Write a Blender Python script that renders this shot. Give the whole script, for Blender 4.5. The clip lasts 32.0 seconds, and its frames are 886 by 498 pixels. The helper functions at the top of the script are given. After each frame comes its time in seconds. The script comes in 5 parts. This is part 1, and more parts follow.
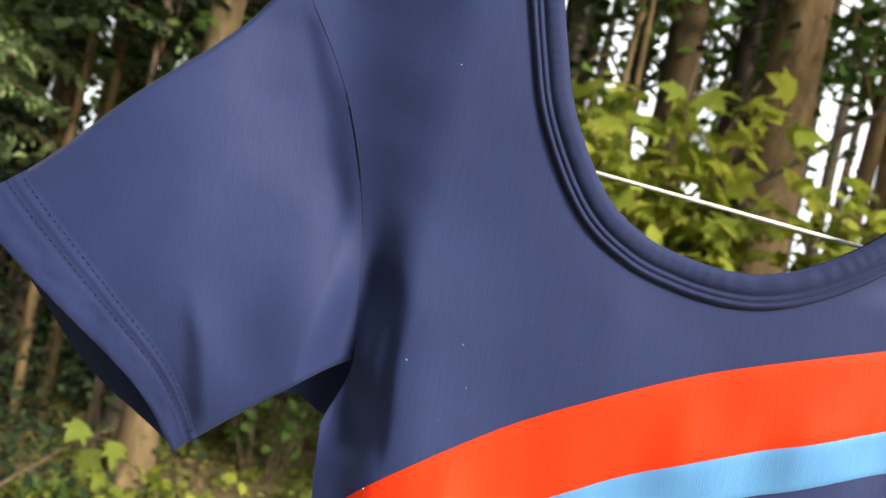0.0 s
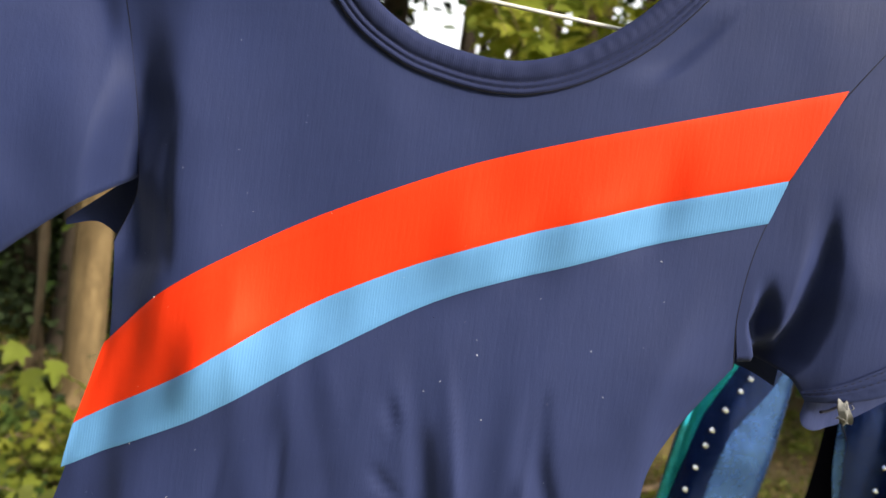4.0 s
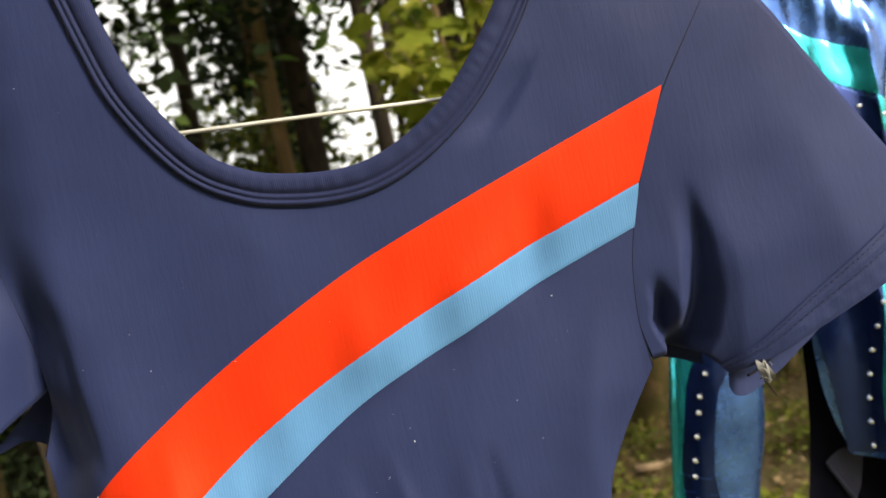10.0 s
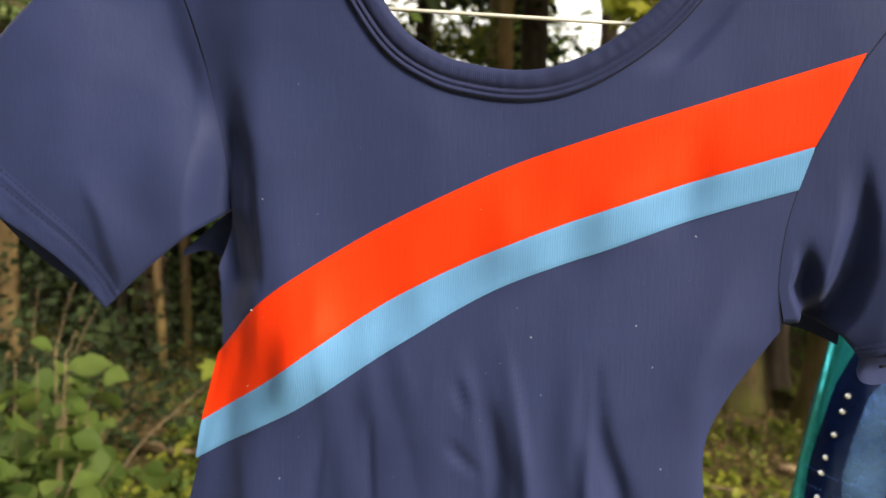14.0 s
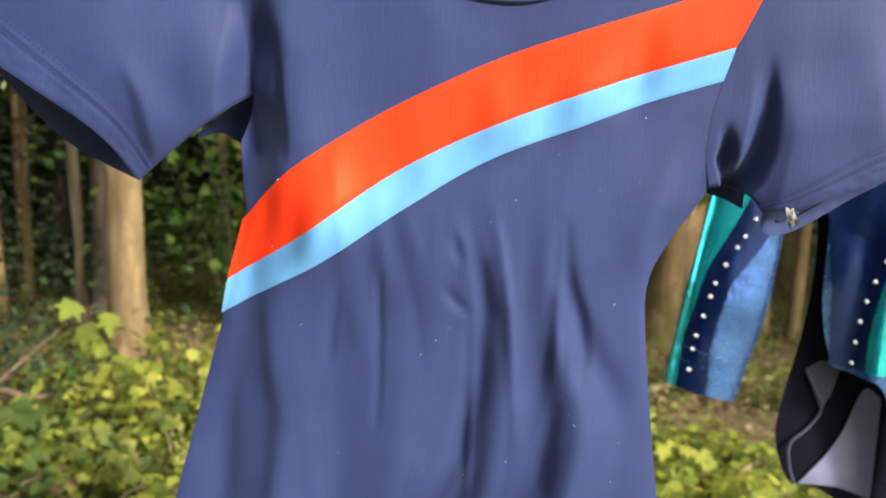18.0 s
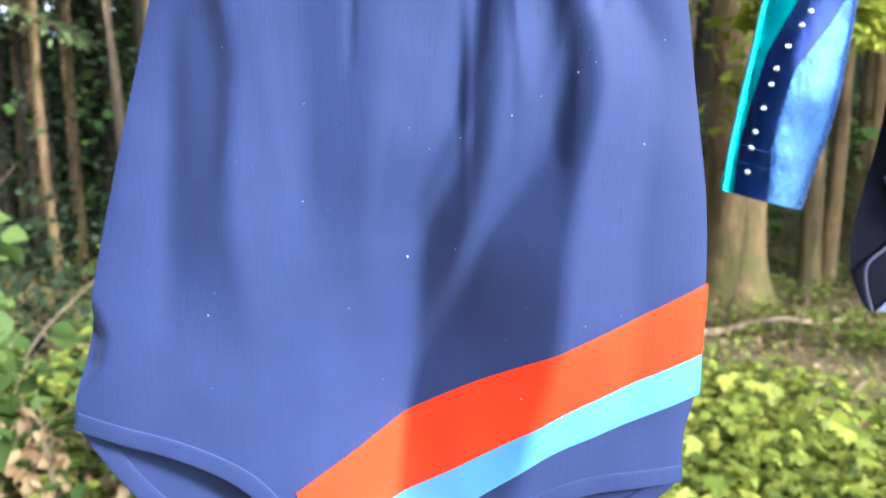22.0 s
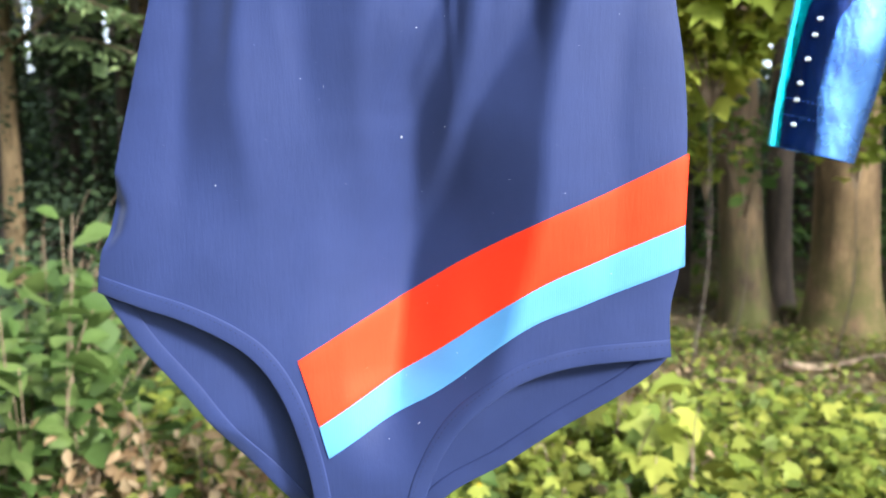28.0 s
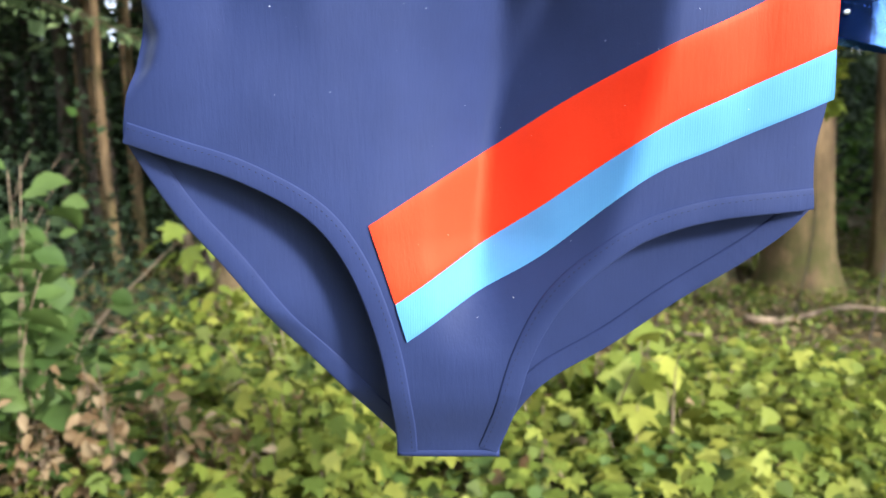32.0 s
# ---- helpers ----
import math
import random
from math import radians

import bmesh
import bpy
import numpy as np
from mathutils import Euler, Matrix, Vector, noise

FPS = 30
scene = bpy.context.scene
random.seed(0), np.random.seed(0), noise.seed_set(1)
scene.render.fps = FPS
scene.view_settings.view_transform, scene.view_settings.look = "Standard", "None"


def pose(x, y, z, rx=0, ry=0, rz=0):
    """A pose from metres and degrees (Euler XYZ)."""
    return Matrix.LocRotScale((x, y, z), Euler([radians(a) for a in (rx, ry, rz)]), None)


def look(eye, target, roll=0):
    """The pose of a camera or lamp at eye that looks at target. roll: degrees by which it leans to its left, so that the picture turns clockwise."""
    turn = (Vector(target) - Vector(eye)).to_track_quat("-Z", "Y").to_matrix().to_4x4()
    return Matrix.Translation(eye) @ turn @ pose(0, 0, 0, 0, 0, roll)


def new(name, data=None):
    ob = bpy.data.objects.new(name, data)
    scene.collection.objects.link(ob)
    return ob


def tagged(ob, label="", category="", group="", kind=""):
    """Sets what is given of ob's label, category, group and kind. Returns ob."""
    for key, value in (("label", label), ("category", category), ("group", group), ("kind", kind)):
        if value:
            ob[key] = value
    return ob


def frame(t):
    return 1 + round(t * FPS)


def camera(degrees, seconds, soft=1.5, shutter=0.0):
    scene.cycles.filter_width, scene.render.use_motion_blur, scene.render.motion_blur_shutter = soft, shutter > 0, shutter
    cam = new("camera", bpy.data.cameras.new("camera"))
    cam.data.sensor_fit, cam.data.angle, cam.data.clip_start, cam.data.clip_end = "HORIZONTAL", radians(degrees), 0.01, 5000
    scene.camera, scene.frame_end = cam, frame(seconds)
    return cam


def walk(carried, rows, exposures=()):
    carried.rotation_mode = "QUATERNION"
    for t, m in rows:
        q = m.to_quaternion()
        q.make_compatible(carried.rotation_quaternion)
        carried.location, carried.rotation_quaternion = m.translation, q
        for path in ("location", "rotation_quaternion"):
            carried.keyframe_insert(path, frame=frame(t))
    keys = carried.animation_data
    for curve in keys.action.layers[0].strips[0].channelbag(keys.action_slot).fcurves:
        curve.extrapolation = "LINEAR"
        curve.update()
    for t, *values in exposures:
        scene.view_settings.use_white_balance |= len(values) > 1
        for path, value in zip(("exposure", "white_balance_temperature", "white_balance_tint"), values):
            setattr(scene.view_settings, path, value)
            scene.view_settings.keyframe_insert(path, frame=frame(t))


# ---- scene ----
cam = camera(53.8, 32.0)
# seconds, place in metres, turn in degrees
PATH = [
    (0.0, 0.0000, 0.0000, 1.4500, 90.00, -12.50, 0.00),
    (0.5, -0.0000, 0.0031, 1.4450, 89.26, -11.86, -0.54),
    (1.0, 0.0138, 0.0133, 1.4350, 88.16, -10.38, -1.05),
    (1.5, 0.0031, 0.0036, 1.4287, 86.66, -9.38, -2.04),
    (2.0, 0.0248, -0.0121, 1.4264, 85.79, -9.02, -2.48),
    (2.5, 0.0496, -0.0058, 1.4191, 85.11, -9.42, -2.12),
    (4.5, 0.1024, -0.0130, 1.4207, 84.30, -7.56, -4.55),
    (5.0, 0.1417, -0.0050, 1.4213, 84.90, -7.07, -5.99),
    (5.5, 0.1754, -0.0052, 1.4288, 85.59, -5.80, -6.83),
    (6.0, 0.1860, 0.0070, 1.4311, 86.32, -4.74, -8.58),
    (6.5, 0.1929, 0.0076, 1.4432, 87.57, -3.86, -9.24),
    (7.0, 0.1927, 0.0034, 1.4505, 87.88, 0.21, -9.19),
    (7.5, 0.1899, -0.0059, 1.4501, 88.01, 5.72, -8.74),
    (8.0, 0.1985, -0.0094, 1.4503, 88.06, 10.09, -8.38),
    (8.5, 0.1914, -0.0104, 1.4467, 88.06, 11.63, -8.04),
    (9.0, 0.1656, -0.0103, 1.4439, 86.73, 11.42, -7.96),
    (9.5, 0.1443, -0.0164, 1.4444, 86.18, 11.79, -7.42),
    (10.0, 0.1187, -0.0304, 1.4459, 86.50, 11.32, -6.54),
    (10.5, 0.0850, -0.0265, 1.4465, 87.17, 8.75, -4.04),
    (11.0, 0.1035, -0.0004, 1.4521, 86.92, 5.34, -0.70),
    (11.5, 0.1371, 0.0031, 1.4577, 86.26, 3.15, 3.68),
    (12.0, 0.1304, -0.0041, 1.4599, 85.43, 2.12, 4.59),
    (12.5, 0.1080, -0.0149, 1.4485, 84.78, 1.09, 3.97),
    (13.0, 0.1318, -0.0196, 1.4386, 83.89, 0.20, 5.10),
    (13.5, 0.1472, -0.0335, 1.4299, 83.15, -1.31, 7.11),
    (15.5, 0.0519, -0.1505, 1.4444, 82.89, -1.46, 3.61),
    (16.0, 0.0392, -0.1840, 1.4397, 82.14, -1.31, 0.59),
    (16.5, 0.0220, -0.2050, 1.4363, 81.43, -1.48, -2.26),
    (17.0, 0.0289, -0.1915, 1.4203, 80.74, -1.77, -2.81),
    (17.5, 0.0421, -0.1706, 1.4131, 80.42, -2.16, -3.04),
    (18.0, 0.0542, -0.1516, 1.4001, 79.87, -2.45, -3.23),
    (18.5, 0.0580, -0.1283, 1.3762, 79.50, -2.22, -3.03),
    (19.0, 0.0527, -0.1105, 1.3468, 79.01, -2.18, -2.67),
    (19.5, 0.0569, -0.1039, 1.3236, 78.87, -2.06, -2.69),
    (20.0, 0.0741, -0.1206, 1.3137, 79.13, -1.65, -2.26),
    (20.5, 0.0687, -0.1335, 1.2929, 78.63, -1.13, -1.71),
    (21.0, 0.0645, -0.1191, 1.2607, 78.36, -0.68, -1.14),
    (21.5, 0.0888, -0.0969, 1.2204, 78.42, -0.52, -0.39),
    (22.0, 0.0983, -0.0858, 1.1943, 78.79, -0.39, 0.16),
    (22.5, 0.0969, -0.0684, 1.1669, 79.00, -0.60, 0.84),
    (23.0, 0.0933, -0.0465, 1.1418, 79.23, -0.29, 1.43),
    (23.5, 0.0820, -0.0286, 1.1141, 79.65, -0.02, 1.42),
    (24.0, 0.0664, -0.0192, 1.0878, 80.63, 0.25, 2.13),
    (24.5, 0.0734, -0.0111, 1.0591, 81.08, 0.23, 3.97),
    (26.5, 0.0749, -0.0464, 1.0718, 80.96, 1.98, 3.79),
    (27.0, 0.0797, -0.0750, 1.1154, 81.59, 2.18, 3.77),
    (27.5, 0.1304, -0.1120, 1.1104, 81.88, 1.43, 4.68),
    (28.0, 0.1661, -0.1227, 1.1016, 82.18, 0.67, 7.19),
    (28.5, 0.1903, -0.1396, 1.1022, 81.78, 0.16, 8.11),
    (29.0, 0.1911, -0.1714, 1.0577, 82.23, 0.65, 7.41),
    (29.5, 0.1552, -0.1803, 1.0371, 81.81, 1.69, 5.95),
    (30.0, 0.1274, -0.1721, 1.0517, 81.44, 2.34, 5.57),
    (30.5, 0.1341, -0.1300, 1.0563, 81.20, 2.22, 5.44),
    (31.0, 0.1184, -0.0905, 1.0450, 80.56, 1.87, 5.13),
    (31.5, 0.0846, -0.0836, 1.0474, 80.83, 1.15, 3.59),
    (32.0, 0.0805, -0.0586, 1.0272, 80.39, 0.94, 3.47),
]
# the film camera's own exposure and white balance on the way
LIGHTING = [(0.0, 1.08, 6700), (2.0, 1.01, 6800), (6.0, 0.62, 6950), (9.0, 0.54, 7000), (11.0, 0.64, 7800), (13.0, 0.65, 7850), (16.0, 1.18, 7250), (17.0, 1.35, 7050), (19.0, 1.73, 6200), (21.0, 2.2, 5650), (23.0, 2.1, 5350), (24.5, 1.78, 5350), (28.0, 1.85, 5650), (32.0, 1.56, 5650)]
walk(cam, [(t, pose(*where)) for t, *where in PATH],
     [(t, s, k, 10.0) for t, s, k in LIGHTING])

cam.data.dof.use_dof = True
cam.data.dof.focus_distance = 0.40
cam.data.dof.aperture_fstop = 14.0

# ---- world, sun ----
world = bpy.data.worlds.new("sky")
scene.world = world
world.use_nodes = True
wn = world.node_tree
sky = wn.nodes.new("ShaderNodeTexSky")
sky.sky_type = "NISHITA"
sky.sun_disc = False
sky.sun_elevation = radians(34)
sky.sun_rotation = radians(140)
sky.air_density = 1.0
sky.dust_density = 3.0
sky.ozone_density = 1.0
haze = wn.nodes.new("ShaderNodeHueSaturation")
haze.inputs["Saturation"].default_value = 0.35
wn.links.new(sky.outputs[0], haze.inputs["Color"])
cloud = wn.nodes.new("ShaderNodeMixRGB")
cloud.inputs[0].default_value = 0.6
cloud.inputs[2].default_value = (10.0, 10.4, 10.8, 1)
wn.links.new(haze.outputs[0], cloud.inputs[1])
wn.links.new(cloud.outputs[0], wn.nodes["Background"].inputs[0])
wn.nodes["Background"].inputs[1].default_value = 0.15
sun_data = bpy.data.lights.new("sun", "SUN")
sun_data.energy = 3.6
sun_data.angle = radians(9)
sun_data.color = (1.0, 0.93, 0.82)
sun = new("sun", sun_data)
sun.matrix_world = look((1.9, -1.7, 1.45), (0, 0, 0))


# ---- materials ----
class Mat:
    """A small node-material writer."""

    def __init__(self, name, rough=0.6, metal=0.0, spec=0.5):
        self.m = bpy.data.materials.new(name)
        self.m.use_nodes = True
        self.t = self.m.node_tree
        self.b = self.t.nodes["Principled BSDF"]
        self.b.inputs["Roughness"].default_value = rough
        self.b.inputs["Metallic"].default_value = metal
        self.b.inputs["Specular IOR Level"].default_value = spec
        self.co = self.t.nodes.new("ShaderNodeTexCoord").outputs["Object"]

    def noise(self, scale, detail=4.0, rough=0.55, stretch=None):
        n = self.t.nodes.new("ShaderNodeTexNoise")
        n.inputs["Scale"].default_value = scale
        n.inputs["Detail"].default_value = detail
        n.inputs["Roughness"].default_value = rough
        src = self.co
        if stretch:
            mp = self.t.nodes.new("ShaderNodeMapping")
            mp.inputs["Scale"].default_value = stretch
            self.t.links.new(self.co, mp.inputs[0])
            src = mp.outputs[0]
        self.t.links.new(src, n.inputs["Vector"])
        return n.outputs["Fac"]

    def wave(self, scale, stretch=(1, 1, 1), distort=0.0):
        n = self.t.nodes.new("ShaderNodeTexWave")
        n.inputs["Scale"].default_value = scale
        n.inputs["Distortion"].default_value = distort
        mp = self.t.nodes.new("ShaderNodeMapping")
        mp.inputs["Scale"].default_value = stretch
        self.t.links.new(self.co, mp.inputs[0])
        self.t.links.new(mp.outputs[0], n.inputs["Vector"])
        return n.outputs["Fac"]

    def ramp(self, fac, *stops):
        r = self.t.nodes.new("ShaderNodeValToRGB")
        el = r.color_ramp.elements
        while len(el) < len(stops):
            el.new(0.5)
        for e, (p, c) in zip(el, stops):
            e.position = p
            e.color = (*c, 1)
        self.t.links.new(fac, r.inputs[0])
        return r.outputs[0]

    def mix(self, fac, a, b, kind="MIX"):
        n = self.t.nodes.new("ShaderNodeMixRGB")
        n.blend_type = kind
        for i, v in enumerate((fac, a, b)):
            if isinstance(v, (int, float)):
                n.inputs[i].default_value = v
            elif isinstance(v, tuple):
                n.inputs[i].default_value = (*v, 1)
            else:
                self.t.links.new(v, n.inputs[i])
        return n.outputs[0]

    def colour(self, out):
        if isinstance(out, tuple):
            self.b.inputs["Base Color"].default_value = (*out, 1)
        else:
            self.t.links.new(out, self.b.inputs["Base Color"])
        return self

    def bump(self, fac, strength=0.3, dist=0.001, prev=None):
        n = self.t.nodes.new("ShaderNodeBump")
        n.inputs["Strength"].default_value = strength
        n.inputs["Distance"].default_value = dist
        self.t.links.new(fac, n.inputs["Height"])
        if prev is not None:
            self.t.links.new(prev, n.inputs["Normal"])
        self.t.links.new(n.outputs[0], self.b.inputs["Normal"])
        return n.outputs[0]

    def rough(self, fac, lo, hi):
        n = self.t.nodes.new("ShaderNodeMapRange")
        n.inputs["To Min"].default_value = lo
        n.inputs["To Max"].default_value = hi
        self.t.links.new(fac, n.inputs[0])
        self.t.links.new(n.outputs[0], self.b.inputs["Roughness"])
        return self

    def random(self, island=True):
        if island:
            return self.t.nodes.new("ShaderNodeNewGeometry").outputs["Random Per Island"]
        return self.t.nodes.new("ShaderNodeObjectInfo").outputs["Random"]


def cloth(name, dark, light, rough=0.62, sheen=0.25, rib=0.0, spec=0.25, gloss=(1.0, 1.0, 1.0)):
    k = Mat(name, rough, 0.0, spec)
    broad = k.noise(9.0, 3.0)
    fine = k.noise(900.0, 2.0)
    c = k.mix(k.noise(45.0, 4.0), dark, light)
    c = k.mix(0.35, c, k.ramp(broad, (0.3, dark), (0.7, light)))
    k.colour(c)
    k.rough(broad, rough - 0.06, rough + 0.06)
    b = k.bump(fine, 0.07, 0.0005)
    b = k.bump(k.noise(480.0, 3.0, 0.6, (1, 1, 0.12)), 0.20, 0.0007, b)
    b = k.bump(k.noise(60.0, 4.0, 0.6), 0.035, 0.0020, b)
    if rib:
        k.bump(k.wave(rib, (1, 0.1, 0.12), 2.2), 0.11 if rib > 300 else 0.09, 0.0006, b)
    k.b.inputs["Specular Tint"].default_value = (*gloss, 1)
    k.b.inputs["Sheen Weight"].default_value = sheen
    k.b.inputs["Sheen Roughness"].default_value = 0.45
    k.b.inputs["Sheen Tint"].default_value = (0.7, 0.75, 0.95, 1)
    return k.m


NAVY = cloth("navy_knit", (0.0153, 0.0224, 0.069), (0.0232, 0.0338, 0.101), 0.62, 0.05, 0.0, 0.14)
NAVY_RIB = cloth("navy_rib_knit", (0.012, 0.017, 0.052), (0.020, 0.027, 0.078), 0.72, 0.06, 330.0, 0.12)
NAVY_DARK = cloth("navy_seam_thread", (0.003, 0.004, 0.012), (0.006, 0.007, 0.018), 0.8, 0.03)
NAVY_SEAM = cloth("navy_stitching", (0.007, 0.009, 0.028), (0.012, 0.015, 0.042), 0.8, 0.05)
LINING = cloth("dark_grey_lining", (0.05, 0.05, 0.065), (0.08, 0.08, 0.10), 0.6, 0.1)
NAVY_THREAD = cloth("navy_stitch_thread", (0.018, 0.022, 0.06), (0.028, 0.033, 0.085), 0.7, 0.15)
RED = cloth("red_knit", (0.58, 0.025, 0.007), (0.66, 0.038, 0.010), 0.45, 0.0, 0.0, 0.38, (1.0, 0.34, 0.16))
SKYBLUE = cloth("light_blue_knit", (0.072, 0.200, 0.395), (0.098, 0.250, 0.475), 0.52, 0.02, 270.0, 0.17, (0.45, 0.8, 1.0))
TAG = cloth("frayed_label", (0.07, 0.07, 0.07), (0.28, 0.28, 0.27), 0.8, 0.0)
LINT = cloth("white_lint", (0.6, 0.6, 0.6), (0.85, 0.85, 0.85), 0.8, 0.0)


def foil(name, dark, light, rough=0.27, metal=0.85, wrinkle=0.35):
    k = Mat(name, rough, metal, 0.6)
    k.b.inputs["Coat Weight"].default_value = 0.45 if metal else 0.0
    k.b.inputs["Coat Roughness"].default_value = rough * 0.8
    k.colour(k.mix(k.noise(26.0, 3.0), dark, light))
    k.rough(k.noise(60.0, 3.0), rough - 0.06, rough + 0.1)
    b = k.bump(k.noise(34.0, 2.0, 0.4, (1.5, 1, 0.7)), wrinkle, 0.006)
    k.bump(k.noise(500.0, 2.0), 0.12, 0.0004, b)
    return k.m


FOIL_BLUE = foil("blue_foil_lycra", (0.022, 0.075, 0.30), (0.095, 0.23, 0.58), 0.25, 0.85, 0.55)
FOIL_DEEP = foil("deep_blue_foil_lycra", (0.005, 0.014, 0.075), (0.012, 0.040, 0.20), 0.2)
FOIL_TEAL = foil("teal_foil_lycra", (0.0, 0.40, 0.48), (0.03, 0.58, 0.66), 0.15, 0.8, 0.4)
SATIN = foil("cream_satin", (0.56, 0.57, 0.51), (0.64, 0.64, 0.58), 0.42, 0.0, 0.2)
BLACK = cloth("black_lining", (0.003, 0.003, 0.007), (0.007, 0.007, 0.013), 0.9, 0.0, 0.0, 0.04)
PALE = cloth("pale_silver_lining", (0.085, 0.09, 0.155), (0.15, 0.16, 0.26), 0.4, 0.0, 0.0, 0.5)
GREY = cloth("grey_lining", (0.030, 0.031, 0.055), (0.065, 0.068, 0.115), 0.6, 0.05, 0.0, 0.15)
STONE = Mat("rhinestone", 0.18, 0.85, 0.8).colour((0.70, 0.73, 0.76)).m


def plain(name, a, b, scale, rough, metal=0.0, strength=0.2, dist=0.001):
    k = Mat(name, rough, metal)
    n = k.noise(scale, 5.0)
    k.colour(k.ramp(n, (0.35, a), (0.65, b)))
    k.bump(k.noise(scale * 4, 4.0), strength, dist)
    return k.m


WIRE = plain("white_coated_wire", (0.50, 0.50, 0.46), (0.60, 0.60, 0.56), 60, 0.35)
CORD = plain("clothes_line_cord", (0.45, 0.43, 0.38), (0.6, 0.58, 0.52), 80, 0.8)


def bark(name, dark, light, moss=None):
    k = Mat(name, 0.88, 0.0, 0.25)
    n = k.noise(9.0, 6.0, 0.65, (1, 1, 0.25))
    c = k.ramp(n, (0.38, dark), (0.62, light))
    c = k.mix(k.ramp(k.noise(2.2, 3.0), (0.42, (0, 0, 0)), (0.66, (0.75, 0.75, 0.75))), c, tuple(v * 0.50 for v in light))
    c = k.mix(k.ramp(k.noise(13.0, 5.0, 0.7, (1, 1, 0.6)), (0.52, (0, 0, 0)), (0.66, (0.6, 0.6, 0.6))), c, tuple(v * 0.45 for v in light))
    if moss:
        c = k.mix(k.ramp(k.noise(3.5, 4.0), (0.58, (0, 0, 0)), (0.72, (0.5, 0.5, 0.5))), c, moss)
        # moss grows thicker on the root flare
        sep = k.t.nodes.new("ShaderNodeSeparateXYZ")
        k.t.links.new(k.co, sep.inputs[0])
        foot = k.t.nodes.new("ShaderNodeMapRange")
        foot.inputs["From Min"].default_value, foot.inputs["From Max"].default_value = 0.75, 0.1
        k.t.links.new(sep.outputs["Z"], foot.inputs[0])
        patchy = k.ramp(k.noise(7.0, 5.0, 0.7), (0.38, (0, 0, 0)), (0.58, (0.9, 0.9, 0.9)))
        c = k.mix(k.mix(1.0, patchy, foot.outputs[0], "MULTIPLY"), c, tuple(v * 1.3 for v in moss))
    k.colour(c)
    k.bump(k.noise(14.0, 7.0, 0.7, (1, 1, 0.2)), 0.8, 0.02)
    return k.m


BARK_TAN = bark("tan_bark", (0.085, 0.057, 0.026), (0.235, 0.165, 0.082))
BARK_BROWN = bark("brown_bark", (0.050, 0.032, 0.016), (0.27, 0.175, 0.085), (0.065, 0.062, 0.016))
BARK_DARK = bark("dark_bark", (0.03, 0.024, 0.018), (0.10, 0.075, 0.055))
BARK_MOSSY = bark("mossy_dark_bark", (0.030, 0.022, 0.012), (0.150, 0.100, 0.052), (0.055, 0.056, 0.015))
# warm bark with sunlight put into its colour, lighter than the other trunks
BARK_LIT = bark("bark_coloured_sunlit", (0.24, 0.155, 0.07), (0.52, 0.36, 0.17))
TWIG = bark("grey_brown_twig", (0.12, 0.08, 0.05), (0.30, 0.22, 0.14))


def leafy(name, *cols, through_light=0.35, rough=0.6):
    k = Mat(name, rough, 0.0, 0.2)
    c = k.ramp(k.random(), *[(i / max(1, len(cols) - 1), q) for i, q in enumerate(cols)])
    c = k.mix(k.ramp(k.noise(30.0, 3.0), (0.35, (0.2, 0.2, 0.2)), (0.7, (0, 0, 0))), c, tuple(v * 0.5 for v in cols[0]))
    k.colour(c)
    tr = k.t.nodes.new("ShaderNodeBsdfTranslucent")
    k.t.links.new(c, tr.inputs[0])
    ms = k.t.nodes.new("ShaderNodeMixShader")
    ms.inputs[0].default_value = through_light
    k.t.links.new(k.b.outputs[0], ms.inputs[1])
    k.t.links.new(tr.outputs[0], ms.inputs[2])
    k.t.links.new(ms.outputs[0], k.t.nodes["Material Output"].inputs[0])
    return k.m


LEAF_BRIGHT = leafy("bright_yellow_green_leaf", (0.10, 0.135, 0.018), (0.19, 0.220, 0.030), (0.31, 0.305, 0.050))
LEAF_MAPLE = leafy("maple_leaf", (0.15, 0.19, 0.022), (0.25, 0.29, 0.036), (0.38, 0.38, 0.058), through_light=0.45)
LEAF_GROUND = leafy("ground_plant_leaf", (0.055, 0.080, 0.014), (0.11, 0.14, 0.022), (0.22, 0.225, 0.040), (0.09, 0.12, 0.024))
LEAF_MID = leafy("green_leaf", (0.035, 0.075, 0.014), (0.08, 0.14, 0.026), (0.13, 0.20, 0.038))
LEAF_SHRUB = leafy("shrub_leaf", (0.045, 0.080, 0.017), (0.080, 0.128, 0.028), (0.130, 0.178, 0.045))
# dark green leaf; the shade inside the wood is partly put into its colour
LEAF_SHADE_DARK = leafy("dark_leaf_with_shade", (0.012, 0.021, 0.009), (0.024, 0.040, 0.015), (0.042, 0.064, 0.023), through_light=0.25, rough=0.75)
NEEDLE = leafy("conifer_needle", (0.10, 0.15, 0.06), (0.18, 0.25, 0.10), (0.30, 0.37, 0.15))
LEAF_DRY = leafy("dry_brown_leaf", (0.17, 0.10, 0.045), (0.30, 0.20, 0.10), (0.42, 0.31, 0.18))
LITTER = leafy("leaf_litter", (0.09, 0.06, 0.028), (0.18, 0.125, 0.06), (0.27, 0.20, 0.105))
FLOWER = leafy("yellow_petal", (0.75, 0.50, 0.01), (0.85, 0.62, 0.03))

k = Mat("forest_soil", 0.95, 0.0, 0.2)
soil = k.ramp(k.noise(1.4, 6.0), (0.3, (0.06, 0.05, 0.025)), (0.5, (0.12, 0.092, 0.045)), (0.72, (0.09, 0.105, 0.03)))
soil = k.mix(k.noise(26.0, 5.0), soil, (0.135, 0.10, 0.05))
